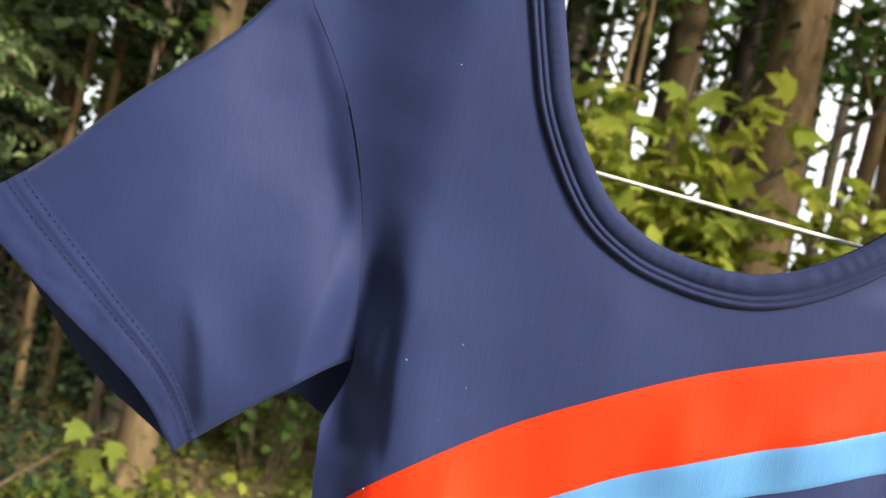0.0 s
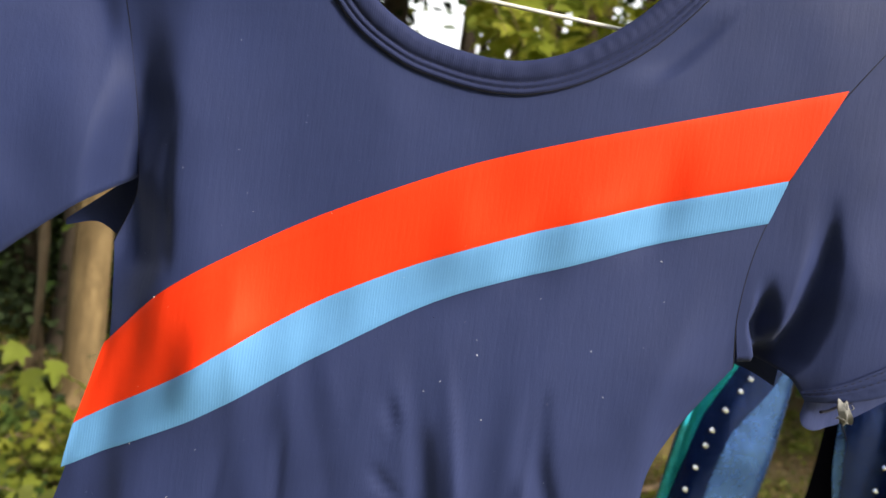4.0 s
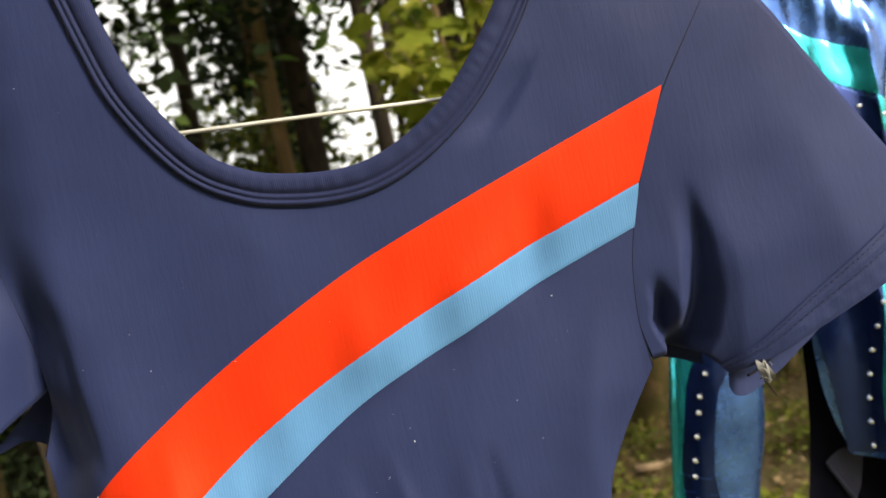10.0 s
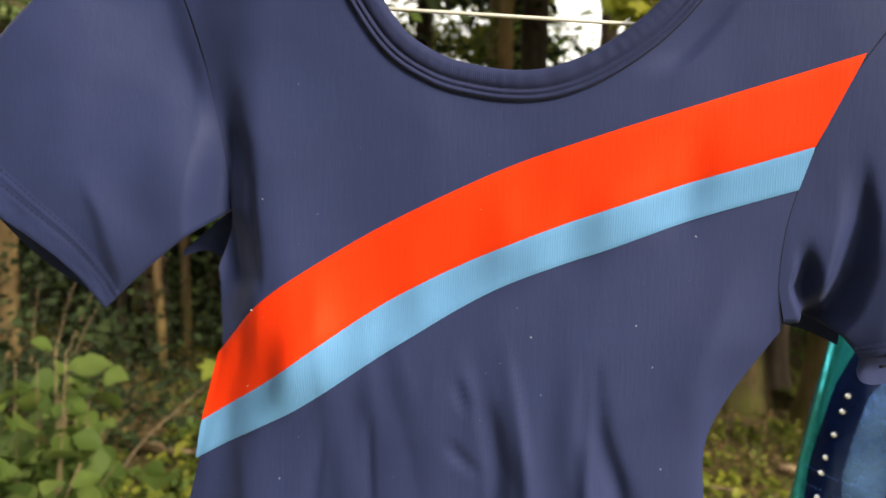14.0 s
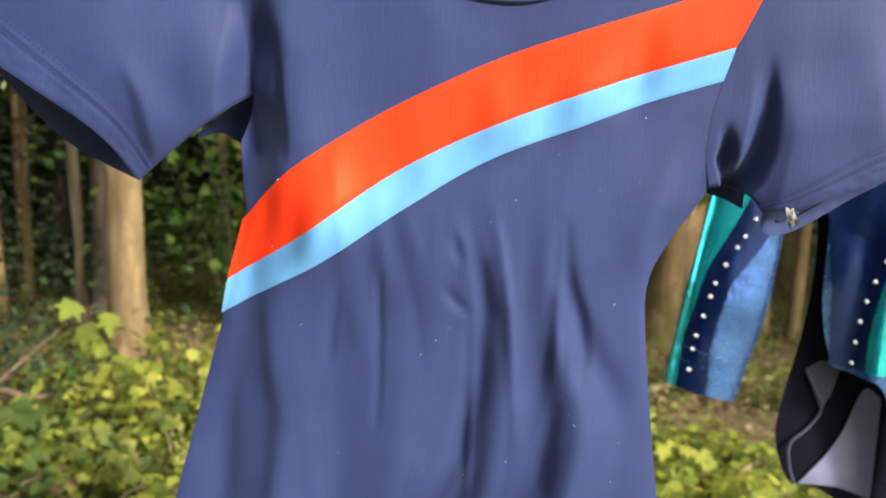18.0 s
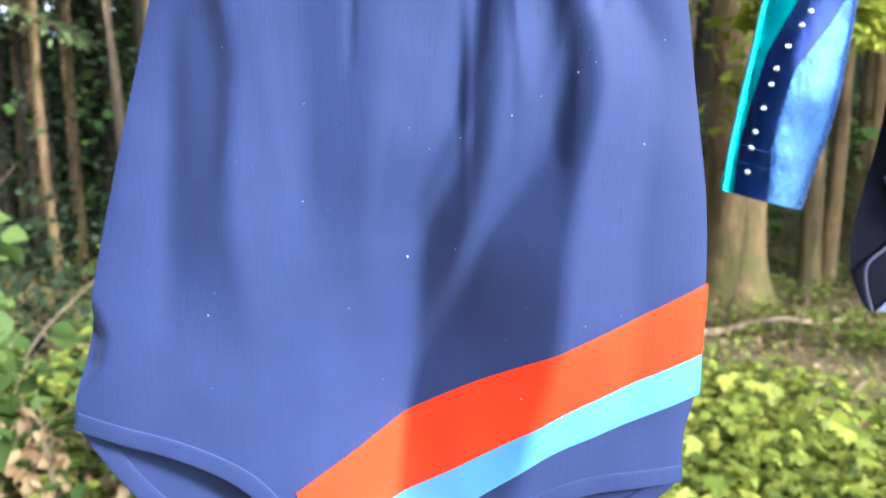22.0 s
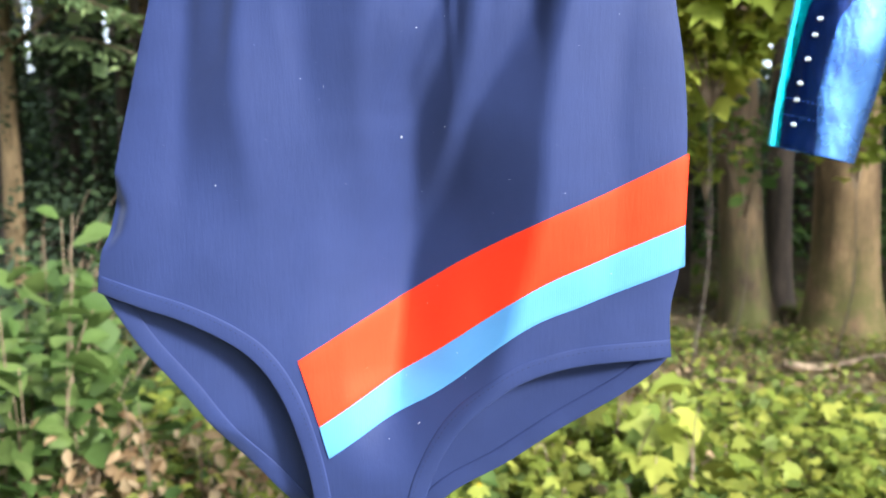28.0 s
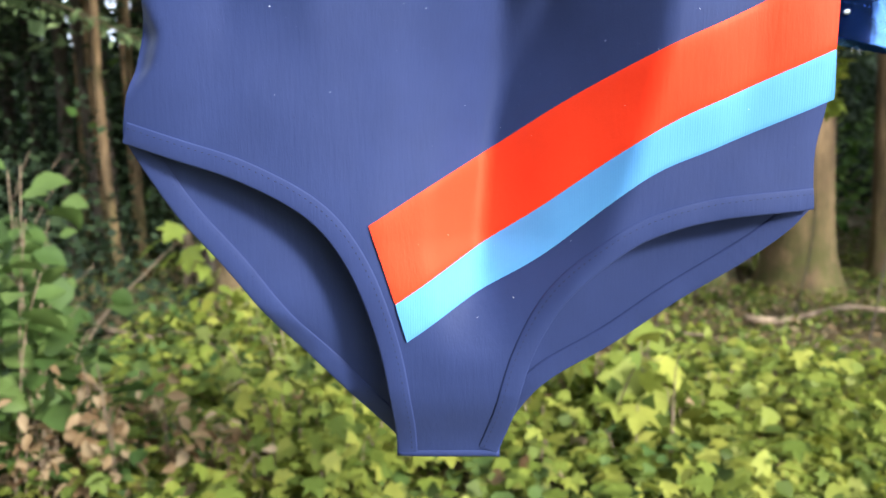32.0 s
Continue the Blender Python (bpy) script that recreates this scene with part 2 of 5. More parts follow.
# unseen pale ground added before the trees to bounce light up, dry grass colours
sep = k.t.nodes.new("ShaderNodeSeparateXYZ")
k.t.links.new(k.co, sep.inputs[0])
edge = k.t.nodes.new("ShaderNodeMapRange")
edge.inputs["From Min"].default_value, edge.inputs["From Max"].default_value = 0.9, 0.1
k.t.links.new(sep.outputs["Y"], edge.inputs[0])
bounce_pale = k.ramp(k.noise(8.0, 6.0), (0.3, (0.22, 0.22, 0.10)), (0.7, (0.36, 0.33, 0.18)))
soil = k.mix(edge.outputs[0], soil, bounce_pale)
k.colour(soil)
k.bump(k.noise(40.0, 6.0, 0.7), 0.8, 0.03)
SOIL = k.m


# ---- mesh helpers ----
def mesh_of(name, verts, faces, mat, smooth=True):
    me = bpy.data.meshes.new(name)
    me.from_pydata([tuple(v) for v in verts], [], faces)
    me.materials.append(mat)
    if smooth:
        me.polygons.foreach_set("use_smooth", [True] * len(me.polygons))
    me.update()
    return me


def thing(name, label, category, group="", at=(0, 0, 0)):
    e = tagged(new(name), label, category, group)
    e.location = at
    bpy.context.view_layer.update()
    return e


def child(name, me, parent, label="", kind=""):
    ob = new(name, me)
    ob.parent = parent
    if parent is not None:
        ob.matrix_parent_inverse = parent.matrix_world.inverted()
    return tagged(ob, label, kind=kind)


def spline(pts, n):
    """n points, evenly spaced, on a smooth curve through pts."""
    p = np.array(pts, float)
    q = np.vstack([2 * p[0] - p[1], p, 2 * p[-1] - p[-2]])
    out = []
    for i in range(1, len(q) - 2):
        for t in np.linspace(0, 1, 24, endpoint=False):
            a, b, c, d = q[i - 1:i + 3]
            out.append(0.5 * (2 * b + (c - a) * t + (2 * a - 5 * b + 4 * c - d) * t ** 2 + (3 * b - a - 3 * c + d) * t ** 3))
    out.append(p[-1])
    out = np.array(out)
    s = np.concatenate([[0], np.cumsum(np.linalg.norm(np.diff(out, axis=0), axis=1))])
    w = np.linspace(0, s[-1], n)
    return np.stack([np.interp(w, s, out[:, j]) for j in range(p.shape[1])], 1)


def grid_faces(rows, cols, base=0, close=False):
    f = []
    for j in range(rows - 1):
        for i in range(cols if close else cols - 1):
            a, b = base + j * cols + i, base + j * cols + (i + 1) % cols
            f.append((a, b, b + cols, a + cols))
    return f


def sheet(name, rows2d, height, mat, lift=0.0, profile=None):
    """A cloth sheet: rows of (x, z) points laid on the surface y = height(x, z), raised towards -y by lift."""
    rows2d = np.array(rows2d)
    nr, nc = rows2d.shape[:2]
    verts = []
    for j in range(nr):
        for i in range(nc):
            x, z = rows2d[j, i]
            up = lift + (profile(j / (nr - 1), i / (nc - 1)) if profile else 0.0)
            verts.append((x, height(x, z) - up, z))
    return mesh_of(name, verts, grid_faces(nr, nc), mat)


def between(a, b, n):
    """n rows from curve a to curve b (same count of points)."""
    return [a + (b - a) * t for t in np.linspace(0, 1, n)]


def beside(curve, width):
    """The curve moved sideways by width, to its left as it runs."""
    d = np.gradient(curve, axis=0)
    d /= np.linalg.norm(d, axis=1)[:, None] + 1e-9
    return curve + np.stack([-d[:, 1], d[:, 0]], 1) * width


def tube(name, pts, radius, mat, sides=8, cap=True):
    """A round tube along 3D points; radius a number or one for each point."""
    p = [Vector(q) for q in pts]
    r = [radius] * len(p) if isinstance(radius, (int, float)) else list(radius)
    verts, faces = [], []
    ref = Vector((0.31, 0.17, 0.93))
    for i, c in enumerate(p):
        d = (p[min(i + 1, len(p) - 1)] - p[max(i - 1, 0)]).normalized()
        if abs(d.dot(ref)) > 0.95:
            ref = Vector((0.9, 0.3, 0.1))
        u = d.cross(ref).normalized()
        v = d.cross(u)
        for k in range(sides):
            a = 2 * math.pi * k / sides
            verts.append(c + (u * math.cos(a) + v * math.sin(a)) * r[i])
    faces = grid_faces(len(p), sides, 0, True)
    if cap:
        faces += [tuple(range(sides))[::-1], tuple(range((len(p) - 1) * sides, len(p) * sides))]
    return mesh_of(name, verts, faces, mat)


def smooth01(t):
    t = min(1.0, max(0.0, t))
    return t * t * (3 - 2 * t)


# ---- the navy leotard ----
YA = 0.362

# folds: ridge line as (z, x) from low to high, width on its left and right, height; the cloth stands out along the ridge
FOLDS = [
    ([(1.24, 0.214), (1.32, 0.208), (1.38, 0.225)], 0.012, 0.010, 0.0030, 1.20, 1.39),
    ([(1.29, 0.150), (1.32, 0.152), (1.36, 0.160)], 0.008, 0.006, 0.0012, 1.27, 1.37),
    ([(1.27, 0.058), (1.31, 0.050), (1.35, 0.047)], 0.007, 0.005, 0.0014, 1.26, 1.35),
    ([(1.31, -0.008), (1.38, -0.005), (1.45, -0.008)], 0.012, 0.030, 0.0050, 1.29, 1.47),
    ([(1.29, 0.030), (1.33, 0.024), (1.38, 0.020)], 0.006, 0.010, 0.0022, 1.28, 1.38),
    ([(1.336, 0.290), (1.38, 0.294), (1.43, 0.288)], 0.008, 0.032, 0.0030, 1.28, 1.435),
    ([(1.36, 0.352), (1.40, 0.345), (1.45, 0.335)], 0.020, 0.022, 0.0028, 1.35, 1.48),
    ([(1.36, 0.372), (1.39, 0.368), (1.42, 0.366)], 0.008, 0.012, 0.0012, 1.365, 1.43),
    ([(1.375, -0.054), (1.41, -0.052), (1.45, -0.058)], 0.026, 0.018, 0.0010, 1.34, 1.485),
    ([(1.34, -0.076), (1.38, -0.086), (1.42, -0.100)], 0.020, 0.018, 0.0026, 1.33, 1.44),
    ([(1.40, -0.045), (1.46, -0.060), (1.53, -0.080)], 0.016, 0.016, 0.0008, 1.39, 1.56),
    ([(1.42, -0.100), (1.46, -0.110), (1.50, -0.118)], 0.026, 0.028, 0.0020, 1.40, 1.52),
    ([(1.43, 0.085), (1.46, 0.060)], 0.02, 0.02, 0.0012, 1.40, 1.48),
    ([(1.46, 0.240), (1.50, 0.262)], 0.012, 0.012, 0.0008, 1.455, 1.53),
]
# the long vertical folds below the chest: at each height eleven knots across, x and how far the cloth sinks back there
DRAPE_Z = (0.90, 0.96, 1.04, 1.11, 1.155, 1.20, 1.265, 1.325, 1.43)
DRAPE_X = np.array((
    (0.00, 0.01, 0.02, 0.04, 0.05, 0.06, 0.07, 0.08, 0.09, 0.10, 0.12),
    (-0.10, -0.06, -0.01, 0.02, 0.045, 0.066, 0.072, 0.080, 0.135, 0.17, 0.235),
    (-0.096, -0.05, -0.005, 0.03, 0.058, 0.077, 0.084, 0.092, 0.155, 0.20, 0.237),
    (-0.08, -0.046, -0.010, 0.03, 0.059, 0.087, 0.112, 0.119, 0.1635, 0.20, 0.236),
    (-0.07, -0.042, -0.008, 0.03, 0.063, 0.109, 0.122, 0.148, 0.1695, 0.203, 0.232),
    (-0.062, -0.041, -0.006, 0.03, 0.067, 0.109, 0.1275, 0.151, 0.1760, 0.205, 0.226),
    (-0.043, -0.030, -0.014, 0.025, 0.062, 0.116, 0.1295, 0.1415, 0.1545, 0.173, 0.181),
    (-0.03, -0.024, 0.006, 0.048, 0.062, 0.104, 0.108, 0.140, 0.147, 0.154, 0.162),
    (-0.03, -0.02, 0.00, 0.05, 0.062, 0.104, 0.108, 0.140, 0.147, 0.154, 0.162)))
DRAPE_Y = 0.001 * np.array((
    (0, 0, 0, 0, 0, 0, 0, 0, 0, 0, 0),
    (-22, -13, -2, 3, 12, 26, 30, 27, -4, 0, -4),
    (-27, -12, -2, 9, 24, 38, 40, 36, -6, 1, -5),
    (-12, -2, -10, 3, 8, 25, 11, 16, -8, 1, -2),
    (-7, 4, -8, 2, -1, 11, 2, 10, -7, 2, -1),
    (-2, 5, -5, 1, -2, 6, -3, 7, -6, 2, 0),
    (0, 2, -2.5, 2, -1, 3.4, -2.4, 2.4, -2.6, 1.8, -1.6),
    (0, 3, -3, 1, 0, 0.8, 0, 0.8, 0, 0.8, -0.5),
    (0, 0, 0, 0, 0, 0, 0, 0, 0, 0, 0)))


def drape(x, z):
    if not DRAPE_Z[0] < z < DRAPE_Z[-1]:
        return 0.0
    n = len(DRAPE_Z)
    k = int(np.searchsorted(DRAPE_Z, z)) - 1
    t = (z - DRAPE_Z[k]) / (DRAPE_Z[k + 1] - DRAPE_Z[k])
    w = ((-t + 2 * t * t - t ** 3) / 2, (2 - 5 * t * t + 3 * t ** 3) / 2, (t + 4 * t * t - 3 * t ** 3) / 2, (t ** 3 - t * t) / 2)
    lv = (max(k - 1, 0), k, k + 1, min(k + 2, n - 1))
    kx = sum(DRAPE_X[q] * a for q, a in zip(lv, w))
    ky = sum(DRAPE_Y[q] * a for q, a in zip(lv, w))
    wob = 0.004 * noise.noise((0.3, x * 5, z * 11))
    y = float(np.mean(np.interp(np.array((-0.0045, -0.0027, -0.0009, 0.0009, 0.0027, 0.0045)) + x + wob, kx, ky)))
    # small crisp creases among the large folds
    m = smooth01((z - 1.10) / 0.1) * smooth01((1.345 - z) / 0.04) * math.exp(-((x - 0.10) / 0.085) ** 4)
    r = 1 - abs(noise.noise((x * 30 + 0.5 * noise.noise((4.4, x * 9, z * 9)), 5.5, z * 4.5 + x * 6)))
    return y - 0.0019 * m * max(0.0, r - 0.80) / 0.20


# sharp folds: the line of the upper edge from low to high as (z, x, breadth of the steep side left of it), depth, run-out further left, length of the ends
CREASES = [
    ([(1.300, -0.0300, 0.006), (1.325, -0.0230, 0.013), (1.345, -0.0130, 0.022), (1.360, -0.0050, 0.030), (1.375, -0.0040, 0.030), (1.398, -0.0070, 0.026), (1.420, -0.0075, 0.022), (1.445, -0.012, 0.016), (1.475, -0.018, 0.010)], 0.50, 0.016, 0.05),
    ([(1.350, -0.0200, 0.005), (1.375, -0.0225, 0.006), (1.400, -0.0235, 0.006), (1.425, -0.0250, 0.005), (1.445, -0.0245, 0.003)], 0.42, 0.010, 0.02),
    ([(1.352, -0.0030, 0.003), (1.372, -0.0062, 0.004), (1.398, -0.0085, 0.004), (1.420, -0.0080, 0.003)], 0.50, 0.006, 0.014),
    ([(1.290, 0.2690, 0.012), (1.3434, 0.2752, 0.014), (1.3543, 0.2827, 0.015), (1.3751, 0.2868, 0.011), (1.3978, 0.2865, 0.007), (1.4120, 0.2835, 0.004), (1.4360, 0.2777, 0.002)], 1.10, 0.012, 0.03),
    ([(1.300, 0.2790, 0.009), (1.3533, 0.2725, 0.011), (1.3676, 0.2645, 0.010), (1.3776, 0.2630, 0.007), (1.3930, 0.2580, 0.003)], 1.10, 0.007, 0.018),
    ([(1.445, -0.0365, 0.008), (1.470, -0.0410, 0.013), (1.495, -0.0500, 0.015), (1.520, -0.0630, 0.013), (1.548, -0.082, 0.006)], 0.24, 0.045, 0.02),
    ([(1.395, -0.012, 0.020), (1.440, -0.010, 0.035), (1.470, -0.006, 0.045), (1.500, -0.004, 0.055), (1.530, -0.004, 0.062), (1.620, -0.010, 0.068)], 0.26, 0.100, 0.06),
    ([(1.030, -0.090, 0.002), (1.045, -0.0770, 0.010), (1.060, -0.0745, 0.012), (1.075, -0.081, 0.008), (1.085, -0.09, 0.002)], 0.70, 0.03, 0.014),
    ([(1.335, -0.090, 0.004), (1.360, -0.0800, 0.010), (1.385, -0.086, 0.010), (1.415, -0.098, 0.004)], 0.30, 0.03, 0.025),
    ([(1.462, 0.188, 0.001), (1.476, 0.2040, 0.010), (1.492, 0.2160, 0.008), (1.505, 0.224, 0.001)], 0.28, 0.02, 0.014),
    # crumples of the belly under the chest stripes
    ([(1.1109, 0.0857, 0.006), (1.1357, 0.0946, 0.010), (1.1706, 0.1126, 0.012), (1.2044, 0.1189, 0.012), (1.2373, 0.1238, 0.012), (1.2693, 0.1227, 0.010), (1.2942, 0.1181, 0.007), (1.3118, 0.1132, 0.003)], 0.27, 0.013, 0.018),
    ([(1.2191, 0.1776, 0.004), (1.2389, 0.1832, 0.006), (1.2647, 0.1821, 0.007), (1.2928, 0.1704, 0.006), (1.3354, 0.1625, 0.003)], 0.34, 0.010, 0.016),
    ([(1.1368, 0.1606, 0.005), (1.1648, 0.1653, 0.008), (1.2055, 0.1676, 0.009), (1.2544, 0.1596, 0.007), (1.2923, 0.1547, 0.003)], 0.24, 0.011, 0.018),
    ([(1.1895, 0.0532, 0.002), (1.2354, 0.0551, 0.003), (1.2672, 0.0542, 0.0035), (1.3012, 0.0517, 0.002)], 0.42, 0.006, 0.016),
    ([(1.2960, 0.1045, 0.002), (1.3070, 0.1000, 0.004), (1.3190, 0.0950, 0.002)], 0.50, 0.006, 0.008),
    ([(1.2640, 0.1130, 0.002), (1.2765, 0.1010, 0.005), (1.2880, 0.0910, 0.002)], 0.45, 0.008, 0.008),
    ([(1.1338, -0.0157, 0.006), (1.1680, -0.0094, 0.010), (1.2014, -0.0057, 0.012), (1.2337, -0.0111, 0.012), (1.2805, -0.0173, 0.006)], 0.17, 0.018, 0.02),
    ([(1.2300, 0.0240, 0.003), (1.2600, 0.0270, 0.005), (1.2950, 0.0300, 0.002)], 0.20, 0.010, 0.016),
]
CREASES = [(*np.array(c[0]).T, *c[1:]) for c in CREASES]


def creases(x, z):
    y = 0.0
    for zs, xs, ws, deep, run, fade in CREASES:
        if zs[0] < z < zs[-1]:
            w = float(np.interp(z, zs, ws))
            d = float(np.interp(z, zs, xs)) - x + 0.0010 * noise.noise((x * 40, 1.0, z * 60)) + 0.0022 * noise.noise((2.0, x * 20, z * 45)) * min(1.0, w / 0.012)
            if 0 < d < w + run:
                end = smooth01((z - zs[0]) / fade) * smooth01((zs[-1] - z) / fade)
                y += deep * w * end * (smooth01(d / w) if d < w else 1 - smooth01((d - w) / run))
    return y


FOLDS = [(np.array([p[0] for p in f[0]]), np.array([p[1] for p in f[0]]), *f[1:]) for f in FOLDS]


def folds(x, z):
    y = 0.0
    for zs, xs, wl, wr, amp, z0, z1 in FOLDS:
        if z0 < z < z1:
            d = x - np.interp(z, zs, xs)
            d /= wl if d < 0 else wr
            if abs(d) < 3:
                win = smooth01((z - z0) / 0.05) * smooth01((z1 - z) / 0.05)
                y -= amp * win * math.exp(-abs(d) ** 1.6)
    return y


SIDE_L = [(-0.096, 1.010), (-0.094, 1.024), (-0.088, 1.055), (-0.080, 1.110), (-0.064, 1.182), (-0.043, 1.267), (-0.036, 1.300),
          (-0.031, 1.323), (-0.034, 1.345), (-0.036, 1.365)]
SIDE_R = [(0.232, 0.973), (0.231, 1.000), (0.236, 1.030), (0.238, 1.090), (0.236, 1.130), (0.231, 1.165), (0.224, 1.210),
          (0.217, 1.254), (0.215, 1.288), (0.226, 1.314), (0.247, 1.347)]
SEAM_L = [(-0.036, 1.365), (-0.028, 1.390), (-0.030, 1.412), (-0.037, 1.457)]
SEAM_L_UP = [(-0.037, 1.457), (-0.047, 1.488), (-0.060, 1.515), (-0.078, 1.542), (-0.088, 1.556)]
SEAM_R = [(0.247, 1.347), (0.244, 1.374), (0.248, 1.408), (0.265, 1.457)]
SEAM_R_UP = [(0.265, 1.457), (0.277, 1.478), (0.294, 1.502), (0.311, 1.526)]
LEG_L = [(0.028, 0.847), (0.027, 0.871), (0.021, 0.907), (0.008, 0.944), (-0.011, 0.971), (-0.041, 0.990), (-0.070, 1.001), (-0.096, 1.010)]
LEG_R = [(0.080, 0.848), (0.088, 0.870), (0.097, 0.900), (0.111, 0.926), (0.130, 0.945), (0.153, 0.960), (0.187, 0.969), (0.232, 0.973)]
BACK_L = [(0.028, 0.847), (0.000, 0.879), (-0.031, 0.912), (-0.054, 0.944), (-0.074, 0.970), (-0.087, 0.992), (-0.096, 1.010)]
BACK_R = [(0.080, 0.848), (0.102, 0.880), (0.138, 0.903), (0.170, 0.926), (0.201, 0.946), (0.221, 0.961), (0.232, 0.973)]
NECK_L = [(0.117, 1.459), (0.095, 1.462), (0.074, 1.470), (0.054, 1.485), (0.034, 1.514), (0.022, 1.545), (0.014, 1.585)]
NECK_R = [(0.117, 1.459), (0.139, 1.462), (0.160, 1.471), (0.182, 1.487), (0.204, 1.512), (0.220, 1.536), (0.238, 1.566)]
EDGE_L = spline(SIDE_L, 80)
EDGE_R = spline(SIDE_R, 80)


CHEST_X = (-0.043, -0.006, 0.025, 0.064, 0.113, 0.162, 0.207, 0.2555)
CHEST_Z = (1.276, 1.302, 1.325, 1.350, 1.376, 1.396, 1.412, 1.428)


def front_a(x, z):
    """The leotard's front: near flat, turned back along its sides, with folds."""
    zl = min(max(z, 1.01), 1.36)
    a = np.interp(zl, EDGE_L[:, 1], EDGE_L[:, 0])
    b = np.interp(min(zl, 1.34), EDGE_R[:, 1], EDGE_R[:, 0])
    e = min(1.0, abs(2 * (x - a) / (b - a) - 1))
    up = smooth01((z - 1.30) / 0.10)
    y = YA + 0.010 * e ** 6 * (1 - up) + 0.004 * up - 0.003 * (1 - e * e) * (1 - up)
    y += 0.010 * smooth01((0.885 - z) / 0.04)
    y += 0.006 * smooth01((z - 1.50) / 0.08)
    y += 0.0012 * noise.noise((x * 14, 3.1, z * 9)) + 0.0005 * noise.noise((x * 45, 7.7, z * 30))
    # puckers along the lower seam of the chest stripes
    zm = np.interp(x, CHEST_X, CHEST_Z)
    d = (z - zm) / 0.016
    if abs(d) < 2.5:
        y -= 0.0085 * noise.noise((x * 42, 8.8, z * 9)) * math.exp(-d * d * (0.45 if d > 0 else 1.0)) * smooth01((0.225 - x) / 0.03)
    return y + folds(x, z) + drape(x, z) + creases(x, z)


def back_a(x, z):
    zl = min(max(z, 1.01), 1.36)
    a = np.interp(zl, EDGE_L[:, 1], EDGE_L[:, 0])
    b = np.interp(min(zl, 1.34), EDGE_R[:, 1], EDGE_R[:, 0])
    e = min(1.0, abs(2 * (x - a) / (b - a) - 1))
    y = YA + 0.012 + 0.019 * (1 - e ** 4) * (1 - smooth01((0.94 - z) / 0.10)) - 0.012 * smooth01((z - 1.45) / 0.1)
    y += 0.003 * noise.noise((x * 16, 9.0, z * 12))
    f = front_a(x, z)
    y = y * (1 - e ** 6) + (f + 0.003) * e ** 6
    # below the hips the back lies close behind the front
    low = smooth01((1.08 - z) / 0.06)
    y = y * (1 - low) + (f + 0.004 + 0.015 * (1 - e ** 4)) * low
    return max(y, f + 0.0035)


def torso(leg_l, leg_r, height, mat, name, lift=0.0):
    """Front or back panel: one mesh from the crotch to the shoulders, with the neck left out."""
    lo = []
    for (l, r, n) in ((leg_l, leg_r, 34), (SIDE_L, SIDE_R, 110), (SEAM_L, SEAM_R, 34)):
        a, b = spline(l, n), spline(r, n)
        lo += [(a[i], b[i]) for i in range(0 if not lo else 1, n)]
    cols = 151
    w = np.linspace(0, 1, cols)[:, None]
    rows = [p + (q - p) * w for p, q in lo]
    # the last row meets the neck's lowest point
    rows[-1] = np.array(rows[-1])
    verts, faces = [], []
    for r in rows:
        verts += [(x, height(x, z) - lift, z) for x, z in r]
    faces += grid_faces(len(rows), cols)
    mid = cols // 2
    last = (len(rows) - 1) * cols
    n = 26
    for side, seam, neck in ((0, SEAM_L_UP, NECK_L), (1, SEAM_R_UP, NECK_R)):
        a, b = spline(seam, n), spline(neck, n)
        ids = list(range(last, last + mid + 1)) if side == 0 else list(range(last + mid, last + cols))
        for j in range(1, n):
            p, q = (a[j], b[j]) if side == 0 else (b[j], a[j])
            start = len(verts)
            for u in np.linspace(0, 1, mid + 1):
                x, z = p + (q - p) * u
                verts.append((x, height(x, z) - lift, z))
            cur = list(range(start, start + mid + 1))
            faces += [(ids[i], ids[i + 1], cur[i + 1], cur[i]) for i in range(mid)]
            ids = cur
    return mesh_of(name, verts, faces, mat)


leotard = thing("leotard", "navy short-sleeved leotard with red and light blue stripes on hanger", "leotard",
                at=(0.1, YA + 0.01, 1.57))
child("front_panel", torso(LEG_L, LEG_R, front_a, NAVY, "front_panel"), leotard)
child("back_panel", torso(BACK_L, BACK_R, back_a, NAVY, "back_panel"), leotard)


def stripe(name, top, low, mat, label):
    a, b = spline(top, 150), spline(low, 150)
    rows = between(a, b, 26)
    me = sheet(name, rows, front_a, mat, 0.0007, lambda v, u: 0.0006 * (1 - abs(2 * v - 1) ** 8))
    ob = child(name, me, leotard, label)
    return ob


stripe("red_stripe", [(-0.033, 1.321), (-0.007, 1.350), (0.030, 1.376), (0.066, 1.397), (0.115, 1.421), (0.163, 1.439), (0.210, 1.455), (0.2745, 1.4765)],
       [(-0.042, 1.284), (-0.006, 1.308), (0.025, 1.331), (0.064, 1.357), (0.113, 1.382), (0.162, 1.402), (0.207, 1.418), (0.2555, 1.434)], RED, "bright red chest stripe")
stripe("light_blue_stripe", [(-0.042, 1.284), (-0.006, 1.308), (0.025, 1.331), (0.064, 1.357), (0.113, 1.382), (0.162, 1.402), (0.207, 1.418), (0.2555, 1.434)],
       [(-0.0455, 1.263), (-0.012, 1.283), (0.016, 1.299), (0.062, 1.331), (0.112, 1.362), (0.161, 1.382), (0.207, 1.400), (0.2495, 1.414)], SKYBLUE, "light blue chest stripe")
HIP_TOP = [(0.0175, 0.9675), (0.048, 0.986), (0.077, 1.003), (0.115, 1.027), (0.156, 1.049), (0.195, 1.066), (0.239, 1.087)]
HIP_MID = [(0.030, 0.9285), (0.064, 0.950), (0.098, 0.972), (0.1515, 1.010), (0.195, 1.030), (0.2377, 1.048)]
